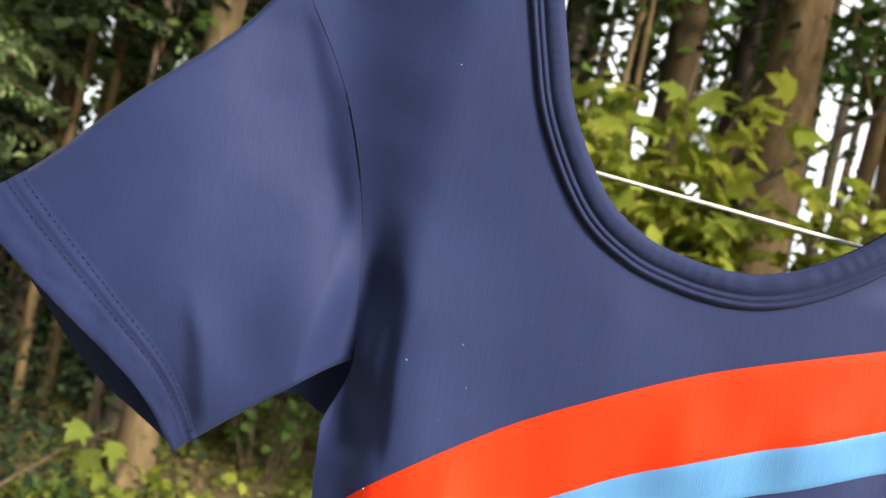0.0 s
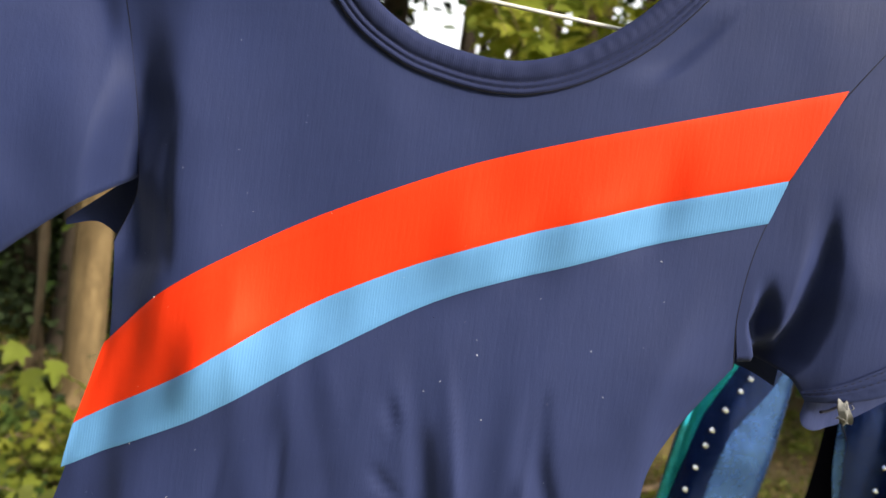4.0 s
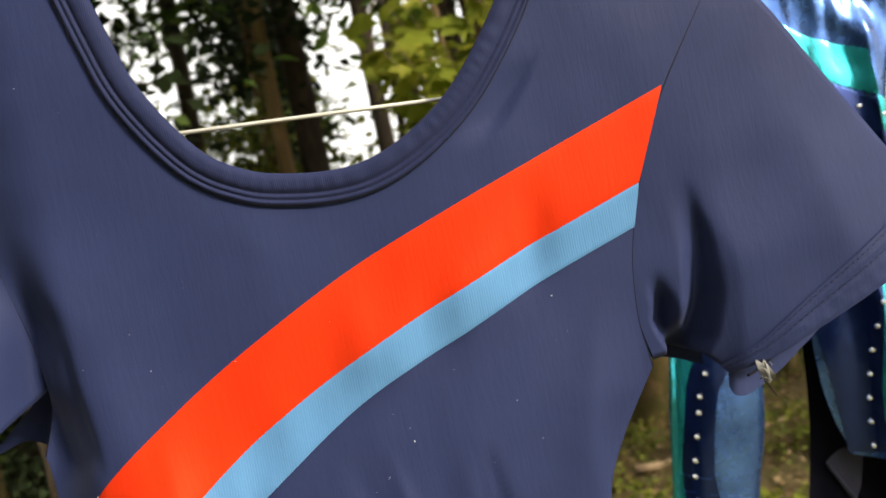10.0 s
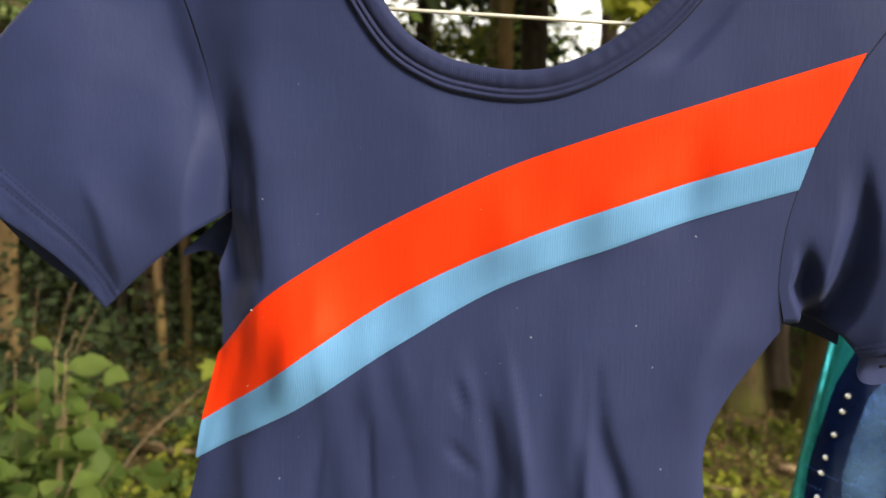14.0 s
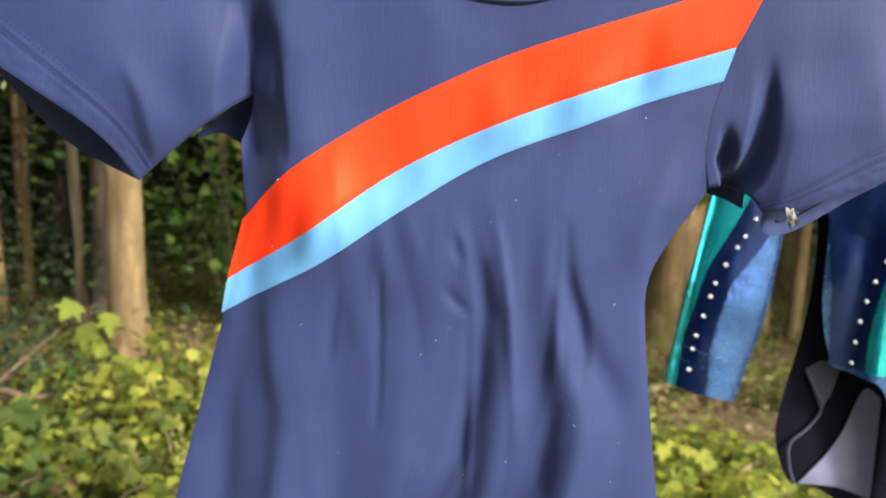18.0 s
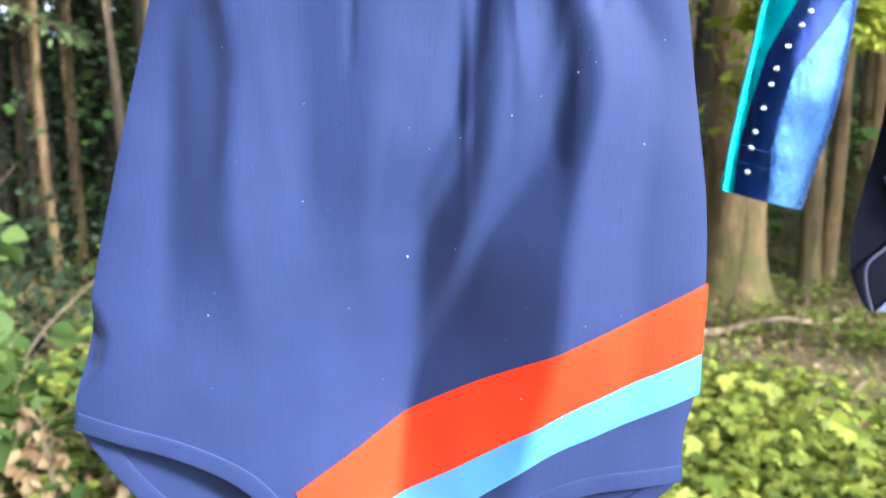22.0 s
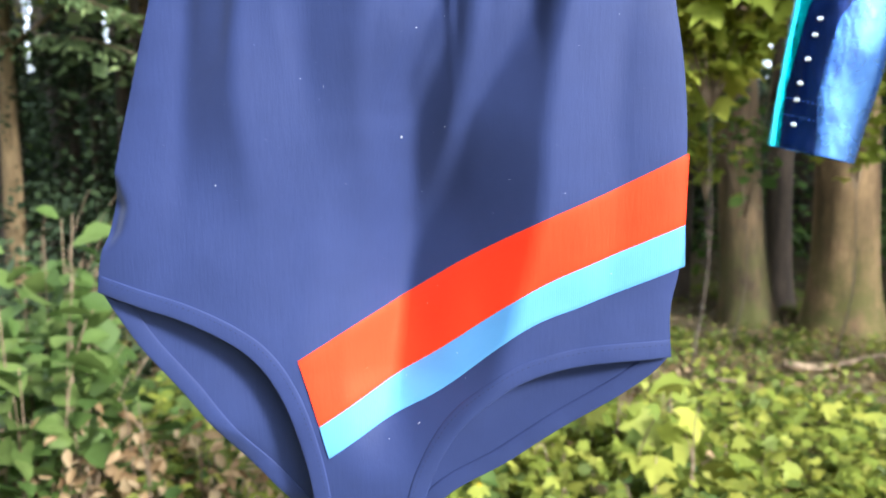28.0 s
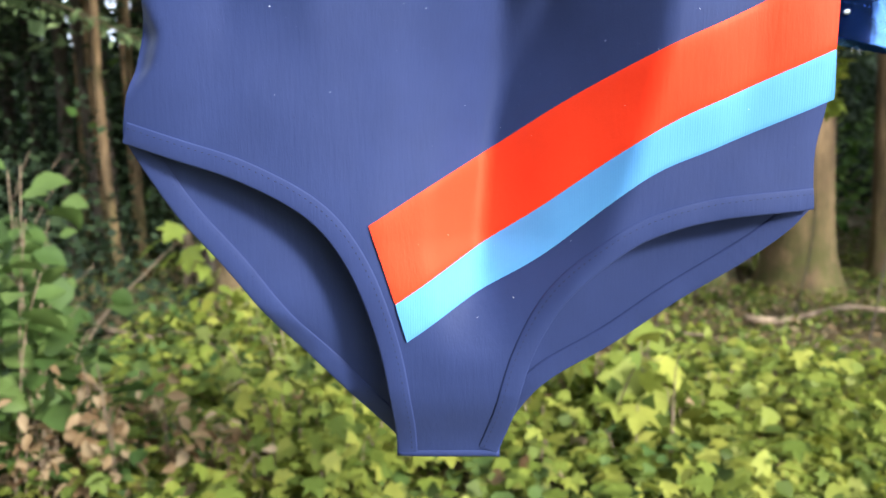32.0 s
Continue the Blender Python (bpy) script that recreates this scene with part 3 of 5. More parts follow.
HIP_LOW = [(0.0355, 0.9095), (0.065, 0.929), (0.102, 0.951), (0.148, 0.988), (0.185, 1.004), (0.238, 1.025)]
stripe("red_stripe", HIP_TOP, HIP_MID, RED, "bright red hip stripe")
stripe("light_blue_stripe", HIP_MID, HIP_LOW, SKYBLUE, "light blue hip stripe")


def dashes(pts, radius, mat, long=0.0024, gap=0.0009):
    """A row of single stitches along 3D points, joined: each a short thread, thicker in its middle."""
    p = np.array(pts, float)
    d = np.concatenate([[0], np.cumsum(np.linalg.norm(np.diff(p, axis=0), axis=1))])
    place = lambda q: np.array([np.interp(q, d, p[:, k]) for k in range(3)])
    verts, faces, q = [], [], 0.0
    while q + long < d[-1]:
        a, m, b = place(q), place(q + long / 2), place(q + long)
        way = (b - a) / (np.linalg.norm(b - a) + 1e-9)
        side = np.cross(way, (0, 1, 0))
        base = len(verts)
        verts += [a, m + side * radius, m + np.array((0, -radius, 0)), m - side * radius, b]
        faces += [tuple(base + k for k in f) for f in ((0, 1, 2), (0, 2, 3), (4, 2, 1), (4, 3, 2))]
        q += long + gap
    return mesh_of("stitch_line", verts, faces, mat)


def band(name, curve, width, height, mat, parent, stitches=(), lift=0.0012, puff=0.0014, label="", lobes=(0.0, 1.0)):
    """A binding sewn along a curve, width to its left: rolls between the lobes' bounds, with rows of stitching at those fractions of it."""
    inner = beside(curve, width)

    def profile(v, u):
        for a, b in zip(lobes, lobes[1:]):
            if v <= b:
                k = (v - a) / (b - a)
                full = 0.35 + 0.65 * min(1.0, (b - a) / 0.6)
                return puff * full * (1 - abs(2 * k - 1) ** 2.6) * (1 + 0.10 * math.sin(u * 310 + 7 * math.sin(u * 23))) - 0.0005 * (v in (0.0, 1.0))
        return 0.0
    me = sheet(name, between(curve, inner, 28), height, mat, lift, profile)
    ob = child(name, me, parent, label)
    for s in stitches:
        c = beside(curve, width * s)
        pts = [(x, height(x, z) - lift - 0.0002, z) for x, z in c]
        if s > 0.9:
            child("seam_line", tube("seam_line", pts, 0.00035, NAVY_DARK, 5), ob)
        else:
            child("stitch_line", dashes(pts, 0.00042, NAVY_SEAM), ob)
    return ob


neck_in = [(0.020, 1.594), (0.033, 1.545), (0.043, 1.516), (0.062, 1.487), (0.081, 1.474), (0.099, 1.469), (0.118, 1.467), (0.135, 1.469), (0.154, 1.477),
           (0.175, 1.492), (0.192, 1.511), (0.209, 1.535), (0.228, 1.570)]
neck_curve = spline(neck_in, 220)
neck = band("neck_binding", neck_curve[::-1], 0.0145, front_a, NAVY_RIB, leotard, (0.64, 0.81, 0.99), 0.0012, 0.0021, "ribbed navy neck binding", (0.0, 0.64, 0.81, 1.0))
# inside of the binding, turned over the edge
turned = sheet("turned_edge", between(neck_curve, beside(neck_curve, -0.013), 6), front_a, NAVY_RIB, -0.0016)
child("turned_edge", turned, neck)

leg_l_curve = spline(LEG_L, 120)
leg_r_curve = spline(LEG_R, 120)
band("leg_binding", leg_l_curve[::-1], 0.0105, front_a, NAVY, leotard, (0.74,), 0.0006, 0.0004, "", (0.0, 1.0))
band("leg_binding", leg_r_curve, 0.0105, front_a, NAVY, leotard, (0.74,), 0.0006, 0.0004, "", (0.0, 1.0))
for pts, sgn in ((BACK_L, -1), (BACK_R, 1)):
    c = spline(pts, 100)
    c = c[::-1] if sgn < 0 else c
    band("leg_binding", c, 0.0105, lambda x, z: back_a(x, z), NAVY, leotard, (0.75,), 0.0008, 0.0006, "", (0.0, 1.0))
# gusset seam under the crotch
cr = np.stack([np.linspace(0.028, 0.081, 20), np.linspace(0.8475, 0.8475, 20)], 1)
child("crotch_seam", tube("crotch_seam", [(x, front_a(x, z) + 0.001, z) for x, z in cr], 0.0022, NAVY, 8), leotard)
for s in (SEAM_L + SEAM_L_UP[1:], SEAM_R + SEAM_R_UP[1:]):
    c = spline(s, 90)
    child("armhole_seam", tube("armhole_seam", [(x, front_a(x, z) + 0.0002, z) for x, z in c], 0.00033, NAVY_DARK, 6), leotard)


def sleeve(seam, hem, top, low, mirror, hem_width, reach, drop, name="sleeve", mat=NAVY, height=front_a, deep=0.030):
    """A short sleeve: a flattened tube between its upper and lower edge, open at the hem."""
    nu, nv = 76, 60
    t, l = spline(top, nu), spline(low, nu)
    s, h = spline(seam, nv), spline(hem, nv)
    fr = []
    for i in range(nu):
        u = i / (nu - 1)
        straight0 = t[0] + (l[0] - t[0]) * np.linspace(0, 1, nv)[:, None]
        straight1 = t[-1] + (l[-1] - t[-1]) * np.linspace(0, 1, nv)[:, None]
        w = np.linspace(0, 1, nv)[:, None]
        row = t[i] + (l[i] - t[i]) * w + (s - straight0) * (1 - u) + (h - straight1) * u
        fr.append(row)
    fr = np.array(fr)

    def push(u, v):
        return (0.012 * u) * math.sin(math.pi * v) ** 0.8 + 0.0030 * math.sin(math.pi * u) * math.sin(math.pi * v) * noise.noise((u * 3.1 + v * 2.2, v * 1.6 - u * 2.4, 4.4 + reach * 99))

    verts = []
    for i in range(nu):
        for j in range(nv):
            x, z = fr[i, j]
            verts.append((x, height(x, z) - push(i / (nu - 1), j / (nv - 1)), z))
    n0 = len(verts)
    away = np.array([-reach, 0.0]) if mirror else np.array([reach, 0.0])
    for i in range(nu):
        u = i / (nu - 1)
        for j in range(1, nv - 1):
            v = j / (nv - 1)
            x, z = fr[i, j]
            b = math.sin(math.pi * v ** 1.4)
            verts.append((x + away[0] * b * u ** 3, max(height(t[i][0], t[i][1]) + (deep * (0.3 + 0.7 * u)) * b ** 0.6, height(x, z) + 0.003), z - drop * b * u ** 3))
    faces = grid_faces(nu, nv)
    nb = nv - 2
    faces += [tuple(n0 + k for k in (i * nb + j, (i + 1) * nb + j, (i + 1) * nb + j + 1, i * nb + j + 1)) for i in range(nu - 1) for j in range(nb - 1)]
    for i in range(nu - 1):
        faces.append((i * nv, (i + 1) * nv, n0 + (i + 1) * nb, n0 + i * nb))
        faces.append((i * nv + nv - 1, n0 + i * nb + nb - 1, n0 + (i + 1) * nb + nb - 1, (i + 1) * nv + nv - 1))
    ob = child(name, mesh_of(name, verts, faces, mat), leotard)
    # hem band in front
    k = max(2, int(nu * (1 - hem_width)))
    rows = [fr[i] for i in range(k, nu)]
    hv = []
    for a, r in enumerate(rows):
        u = (k + a) / (nu - 1)
        for j in range(nv):
            x, z = r[j]
            ridge = 0.0006 * (a not in (0, 1, 4, len(rows) - 1)) + 0.0005 * (a > 4) * noise.noise((j * 0.55, a * 0.35, reach * 77))
            hv.append((x, height(x, z) - push(u, j / (nv - 1)) - 0.0010 - ridge, z))
    child("hem_band", mesh_of("hem_band", hv, grid_faces(len(rows), nv), NAVY), ob)
    for d in (1, 4):
        i = k + d
        pts = [(fr[i, j][0], height(*fr[i, j]) - push(i / (nu - 1), j / (nv - 1)) - 0.0017, fr[i, j][1]) for j in range(nv)]
        child("stitch_line", dashes(pts, 0.00034, NAVY_SEAM), ob)
    return ob, verts, n0


left_sleeve, _, _ = sleeve([(-0.088, 1.556), (-0.060, 1.515), (-0.037, 1.457), (-0.030, 1.412), (-0.029, 1.394)],
       [(-0.198, 1.427), (-0.176, 1.412), (-0.149, 1.395), (-0.122, 1.377), (-0.107, 1.363), (-0.093, 1.342)],
       [(-0.088, 1.557), (-0.110, 1.520), (-0.142, 1.484), (-0.172, 1.450), (-0.198, 1.427)],
       [(-0.029, 1.394), (-0.040, 1.387), (-0.053, 1.377), (-0.072, 1.361), (-0.093, 1.342)], True, 0.17, 0.012, 0.022)
under = sheet("underarm", between(spline([(-0.024, 1.402), (-0.040, 1.391), (-0.053, 1.380), (-0.066, 1.369)], 24), spline([(-0.033, 1.362), (-0.041, 1.364), (-0.052, 1.3695), (-0.066, 1.3660)], 24), 10),
              lambda x, z: YA + 0.044 + 0.002 * noise.noise((x * 60, 0, z * 60)), NAVY)
child("underarm", under, left_sleeve)
right_sleeve, _, _ = sleeve([(0.311, 1.526), (0.294, 1.502), (0.265, 1.457), (0.248, 1.408), (0.244, 1.374), (0.248, 1.350)],
       [(0.409, 1.384), (0.380, 1.373), (0.354, 1.362), (0.328, 1.351), (0.304, 1.341), (0.283, 1.336)],
       [(0.311, 1.527), (0.330, 1.508), (0.355, 1.467), (0.380, 1.427), (0.409, 1.384)],
       [(0.248, 1.350), (0.256, 1.351), (0.264, 1.350), (0.274, 1.346), (0.283, 1.336)], False, 0.145, 0.004, 0.006)
under = sheet("underarm", between(spline([(0.240, 1.385), (0.255, 1.388), (0.270, 1.386), (0.287, 1.380)], 24), spline([(0.240, 1.3430), (0.252, 1.3440), (0.268, 1.3410), (0.284, 1.3340)], 24), 12),
              lambda x, z: YA + 0.040 + 0.002 * noise.noise((x * 60, 0, z * 60)), NAVY)
child("underarm", under, right_sleeve)
# back edge of the hem seen inside, and the stub of a label cut off there
lip = spline([(0.283, 1.329), (0.287, 1.323), (0.309, 1.321), (0.335, 1.332), (0.365, 1.349), (0.392, 1.364), (0.413, 1.379)], 60)
lip_up = spline([(0.285, 1.345), (0.292, 1.347), (0.312, 1.348), (0.338, 1.355), (0.366, 1.366), (0.393, 1.376), (0.413, 1.384)], 60)
lip_y = lambda x, z: YA + 0.030 - 0.022 * math.exp(-((x - 0.285) / 0.018) ** 2) + 0.008 * smooth01((x - 0.315) / 0.04) + 0.0010 * noise.noise((x * 130, 0, z * 130))
lipob = child("hem_inside", sheet("hem_inside", between(lip, lip_up, 8), lip_y, NAVY), right_sleeve)
child("stitch_line", tube("stitch_line", [(x, lip_y(x, z) - 0.0008, z) for x, z in beside(lip, 0.009)[6:48]], 0.0007, NAVY_DARK, 5), lipob)
stub_v, stub_f = [], []
for j in range(9):
    t = j / 8
    for i in range(5):
        w = (i / 4 - 0.5) * (0.0052 + 0.0012 * math.sin(5 * t + i))
        stub_v.append((0.2955 + 0.0022 * t + w, YA - 0.0040 - 0.0022 * math.sin(math.pi * t) + 0.0012 * math.sin(i * 1.9 + t * 3), 1.3405 - 0.0105 * t + 0.0010 * math.sin(i * 2.3)))
stub_f = grid_faces(9, 5)
back = [(x, y + 0.0010, z) for x, y, z in stub_v]
stub_f += [tuple(45 + q for q in f[::-1]) for f in grid_faces(9, 5)]
child("label_stub", mesh_of("label_stub", stub_v + back, stub_f, TAG), lipob, "frayed stub of a white cut-off label")
rng = np.random.default_rng(29)
for k in range(9):
    a = np.array((0.2965 + rng.normal(0, 0.0016), YA - 0.0055, 1.3350 + rng.normal(0, 0.0035)))
    d = rng.normal(0, 1, 3) * (0.0011, 0.0006, 0.0014)
    child("frayed_thread", tube("frayed_thread", [a - d, a + np.array((0, -0.0010, 0)), a + d + rng.normal(0, 0.0006, 3)], 0.00022, (TAG, NAVY_DARK)[k % 3 == 0], 4), lipob)

# lint and pills on the knit
rng = np.random.default_rng(11)
lv, lf = [], []
for i in range(500):
    z = rng.uniform(0.90, 1.53)
    zl = min(max(z, 1.01), 1.36)
    a = np.interp(zl, EDGE_L[:, 1], EDGE_L[:, 0]) + 0.012
    b = np.interp(min(zl, 1.34), EDGE_R[:, 1], EDGE_R[:, 0]) - 0.012
    x = rng.uniform(a, b)
    if z > 1.44 and abs(x - 0.118) < 0.10 or z < 1.0 and (x < 0.035 or x > 0.10):
        continue
    r = rng.choice([0.00018, 0.00025, 0.00033], p=[0.75, 0.2, 0.05])
    y = front_a(x, z) - 0.0007
    e = rng.normal(0, 1, (4, 3)) * r
    n = len(lv)
    lv += [(x + q[0], y - abs(q[1]), z + q[2]) for q in e]
    lf += [(n, n + 1, n + 2), (n, n + 2, n + 3), (n, n + 1, n + 3), (n + 1, n + 2, n + 3)]
child("lint", mesh_of("lint", lv, lf, NAVY_THREAD, False), leotard, "tiny pills on the knit", "stuff")
lv, lf = [], []
for i in range(150):
    z = rng.uniform(0.92, 1.53)
    x = rng.uniform(-0.03, 0.21)
    if z > 1.43 and abs(x - 0.118) < 0.105 or z < 1.02 and (x < 0.04 or x > 0.12):
        continue
    r = rng.choice([0.00012, 0.0002, 0.0003], p=[0.6, 0.3, 0.1])
    y = front_a(x, z) - 0.0016
    e = rng.normal(0, 1, (4, 3)) * r
    n = len(lv)
    lv += [(x + q[0], y - abs(q[1]), z + q[2] * 1.4) for q in e]
    lf += [(n, n + 1, n + 2), (n, n + 2, n + 3), (n, n + 1, n + 3), (n + 1, n + 2, n + 3)]
child("lint", mesh_of("lint", lv, lf, LINT, False), leotard, "specks of white lint", "stuff")


# ---- wire hangers and the line that they hang from ----
def hanger(cx, y, zbar, half, drop, label):
    h = thing("wire_hanger", label, "hanger", "hangers on the line", (cx, y, zbar + 0.11))
    zt = zbar + 0.135
    child("bar", tube("bar", [(cx - half, y, zbar + drop), (cx, y, zbar), (cx + half, y, zbar - drop)], 0.0010, WIRE, 10), h)
    for s in (-1, 1):
        d = -s * drop
        arc = spline([(cx + s * half, y, zbar + d), (cx + s * (half + 0.008), y, zbar + d + 0.008), (cx + s * half, y, zbar + d + 0.018),
                      (cx + s * half * 0.62, y, zbar + 0.062), (cx + s * half * 0.3, y, zbar + 0.106), (cx + s * 0.012, y, zt - 0.004), (cx, y, zt + 0.006)], 40)
        child("arm", tube("arm", arc, 0.0013, WIRE, 8), h)
    hook = [(cx, y, zt + 0.006), (cx, y, zt + 0.035)] + [(cx + 0.016 - 0.016 * math.cos(a), y, zt + 0.035 + 0.017 * math.sin(a)) for a in np.linspace(0.2, 3.6, 16)]
    child("hook", tube("hook", hook, 0.0013, WIRE, 8), h)
    return (cx + 0.016, y, zt + 0.035 + 0.0165)


top_a = hanger(0.114, YA + 0.028, 1.4950, 0.192, 0.0105, "thin white coated wire hanger inside the navy leotard")
YB = 0.795
top_b = hanger(0.672, YB + 0.023, 1.5870, 0.185, 0.0120, "thin white coated wire hanger inside the shiny leotard")
way = (Vector(top_b) - Vector(top_a))
ends = [Vector(top_a) - way * 4.2, Vector(top_a), Vector(top_b), Vector(top_b) + way * 4.0]
ends[0].z, ends[3].z = top_a[2] + 0.10, top_b[2] + 0.35
tagged(new("clothes_line", tube("clothes_line", [e + Vector((0, 0, -0.0026)) for e in ends], 0.0022, CORD, 8)),
                      "thin braided clothes line tied between two trees", "clothes line")


# ---- the shiny blue leotard ----
def front_b(x, z):
    c = 0.678
    half = np.interp(z, [0.88, 1.10, 1.20, 1.30, 1.42, 1.52, 1.66], [0.06, 0.105, 0.128, 0.128, 0.150, 0.180, 0.205])
    e = min(1.2, abs(x - c) / half)
    y = YB - 0.022 * (1 - min(1, e) ** 2.5) + 0.006
    # gathers under the neck, the fold down the side of the chest, loose ripples
    g = math.exp(-((z - 1.560) / 0.035) ** 2) * math.exp(-((x - c) / 0.11) ** 2)
    y += 0.0035 * g * noise.noise((x * 95, 1.7, z * 9))
    # long ridges down the hip and loose folds over the belly
    low = smooth01((1.32 - z) / 0.06)
    y -= 0.013 * low * math.exp(-abs((x - 0.608 - 0.06 * (z - 1.10)) / 0.016) ** 1.7)
    y += 0.007 * low * noise.noise((x * 26, 6.0, z * 5))
    # pulls that run from the neck towards the shoulder and the side
    s = (x - 0.60) * 0.75 + (z - 1.60) * 0.66
    y += 0.008 * noise.noise((s * 32, (x + z) * 5, 2.2)) * smooth01((z - 1.47) / 0.06) * smooth01((0.72 - x) / 0.08)
    d = (x - 0.648) / 0.013
    y -= 0.009 * math.exp(-abs(d) ** 1.6) * smooth01((z - 1.30) / 0.06) * smooth01((1.56 - z) / 0.05)
    y += 0.08 * max(0.0, z - 1.47) + 0.008 * noise.noise((x * 14, 4.0, z * 7)) + 0.0030 * noise.noise((x * 34, 1.0, z * 8))
    return y


def back_b(x, z):
    return YB + 0.030 + 0.004 * noise.noise((x * 20, 2.0, z * 6))


shiny = thing("leotard", "shiny metallic blue long-sleeved leotard with teal bands, cream swirl and rhinestones", "leotard", at=(0.678, YB, 1.68))
XB = 0.678


def mirrored(pts):
    return [(2 * XB - x, z) for x, z in pts]


def body_b(leg, side, arm, neckline, height, mat, name):
    lo = []
    for pts, n in ((leg, 26), (side, 50)):
        a, b = spline(pts, n), spline(mirrored(pts), n)
        lo += [(a[i], b[i]) for i in range(0 if not lo else 1, n)]
    cols = 121
    w = np.linspace(0, 1, cols)[:, None]
    rows = [p + (q - p) * w for p, q in lo]
    verts, faces = [], grid_faces(len(rows), cols)
    for r in rows:
        verts += [(x, height(x, z), z) for x, z in r]
    mid, last, n = cols // 2, (len(rows) - 1) * cols, 20
    for side_no in (0, 1):
        a, b = spline(arm, n), spline(neckline, n)
        if side_no:
            a, b = spline(mirrored(neckline), n), spline(mirrored(arm), n)
        ids = list(range(last, last + mid + 1)) if side_no == 0 else list(range(last + mid, last + cols))
        for j in range(1, n):
            start = len(verts)
            for u in np.linspace(0, 1, mid + 1):
                x, z = a[j] + (b[j] - a[j]) * u
                verts.append((x, height(x, z), z))
            cur = list(range(start, start + mid + 1))
            faces += [(ids[i], ids[i + 1], cur[i + 1], cur[i]) for i in range(mid)]
            ids = cur
    return mesh_of(name, verts, faces, mat)


side_b = [(0.574, 1.107), (0.560, 1.150), (0.552, 1.200), (0.551, 1.270), (0.545, 1.340), (0.528, 1.430), (0.505, 1.520), (0.497, 1.573)]
child("front_panel", body_b([(0.655, 0.885), (0.652, 0.960), (0.640, 1.040), (0.620, 1.090), (0.574, 1.107)], side_b,
                            [(0.497, 1.573), (0.482, 1.610), (0.470, 1.642)], [(XB, 1.573), (0.640, 1.583), (0.618, 1.605), (0.606, 1.640), (0.602, 1.675)],
                            front_b, FOIL_BLUE, "front_panel"), shiny, "metallic blue foil front")
child("back_panel", body_b([(0.655, 0.885), (0.610, 0.930), (0.575, 0.948), (0.552, 0.952), (0.534, 0.990)],
                           [(0.534, 0.990), (0.530, 1.020), (0.535, 1.065), (0.549, 1.150), (0.552, 1.260), (0.528, 1.430), (0.497, 1.585)],
                           [(0.497, 1.585), (0.482, 1.612), (0.470, 1.642)], [(XB, 1.612), (0.650, 1.616), (0.625, 1.632), (0.608, 1.652), (0.602, 1.675)],
                           back_b, BLACK, "back_panel"), shiny, "matte black inside of the back")
nb = spline([(0.600, 1.690), (0.603, 1.655), (0.614, 1.612), (0.636, 1.587), (XB, 1.575), (0.720, 1.587), (0.742, 1.612), (0.753, 1.655), (0.756, 1.690)], 120)


def patch(name, top, low, mat, label="", lift=0.0010, n=90, m=14, height=front_b):
    me = sheet(name, between(spline(top, n), spline(low, n), m), height, mat, lift, lambda v, u: 0.0008 * (1 - abs(2 * v - 1) ** 6))
    return child(name, me, shiny, label)


# deep blue side below the curved teal band, then the bands and the swirl
patch("side_panel", [(0.505, 1.548), (0.545, 1.520), (0.590, 1.488), (0.640, 1.458), (0.652, 1.430)],
      [(0.552, 1.270), (0.575, 1.262), (0.600, 1.258), (0.625, 1.270), (0.642, 1.345)], FOIL_DEEP, "dark blue side panel", 0.0005, 90, 40)
patch("side_panel", [(0.551, 1.272), (0.575, 1.264), (0.600, 1.262), (0.615, 1.270), (0.627, 1.276)],
      [(0.570, 1.109), (0.580, 1.108), (0.590, 1.108), (0.598, 1.108), (0.604, 1.108)], FOIL_DEEP, "dark navy hip panel", 0.0006, 50, 40)
patch("centre_panel", [(0.700, 1.530), (0.740, 1.545), (0.800, 1.540), (0.826, 1.500)],
      [(0.700, 1.300), (0.740, 1.245), (0.790, 1.200), (0.806, 1.190)], FOIL_DEEP, "dark blue centre panel", 0.0004, 70, 40)
patch("teal_band", [(0.471, 1.640), (0.520, 1.600), (0.584, 1.537), (0.646, 1.505)], [(0.468, 1.612), (0.516, 1.554), (0.586, 1.494), (0.649, 1.459)],
      FOIL_TEAL, "shiny teal shoulder band", 0.0012)
patch("cream_swirl", [(0.800, 1.600), (0.782, 1.597), (0.728, 1.583), (0.693, 1.546), (0.670, 1.492), (0.655, 1.443), (0.646, 1.395), (0.645, 1.348), (0.651, 1.302), (0.667, 1.264), (0.706, 1.219), (0.748, 1.187), (0.800, 1.165)],
      [(0.800, 1.568), (0.779, 1.563), (0.737, 1.538), (0.719, 1.512), (0.708, 1.483), (0.696, 1.436), (0.690, 1.395), (0.689, 1.349), (0.694, 1.303), (0.710, 1.266), (0.730, 1.247), (0.752, 1.231), (0.800, 1.208)],
      SATIN, "cream satin swirl", 0.0016, 140)
patch("teal_band", [(0.646, 1.460), (0.688, 1.434), (0.730, 1.417), (0.785, 1.400)], [(0.646, 1.424), (0.662, 1.411), (0.715, 1.395), (0.785, 1.392)],
      FOIL_TEAL, "shiny teal point", 0.0024)
patch("teal_band", [(0.645, 1.377), (0.690, 1.384), (0.730, 1.394), (0.785, 1.398)], [(0.640, 1.342), (0.687, 1.357), (0.730, 1.373), (0.785, 1.392)],
      FOIL_TEAL, "shiny teal point", 0.0028)
patch("teal_band", [(0.622, 1.280), (0.611, 1.220), (0.603, 1.160), (0.601, 1.106)], [(0.633, 1.280), (0.640, 1.220), (0.639, 1.160), (0.634, 1.104)],
      FOIL_TEAL, "shiny teal hip band", 0.0014)
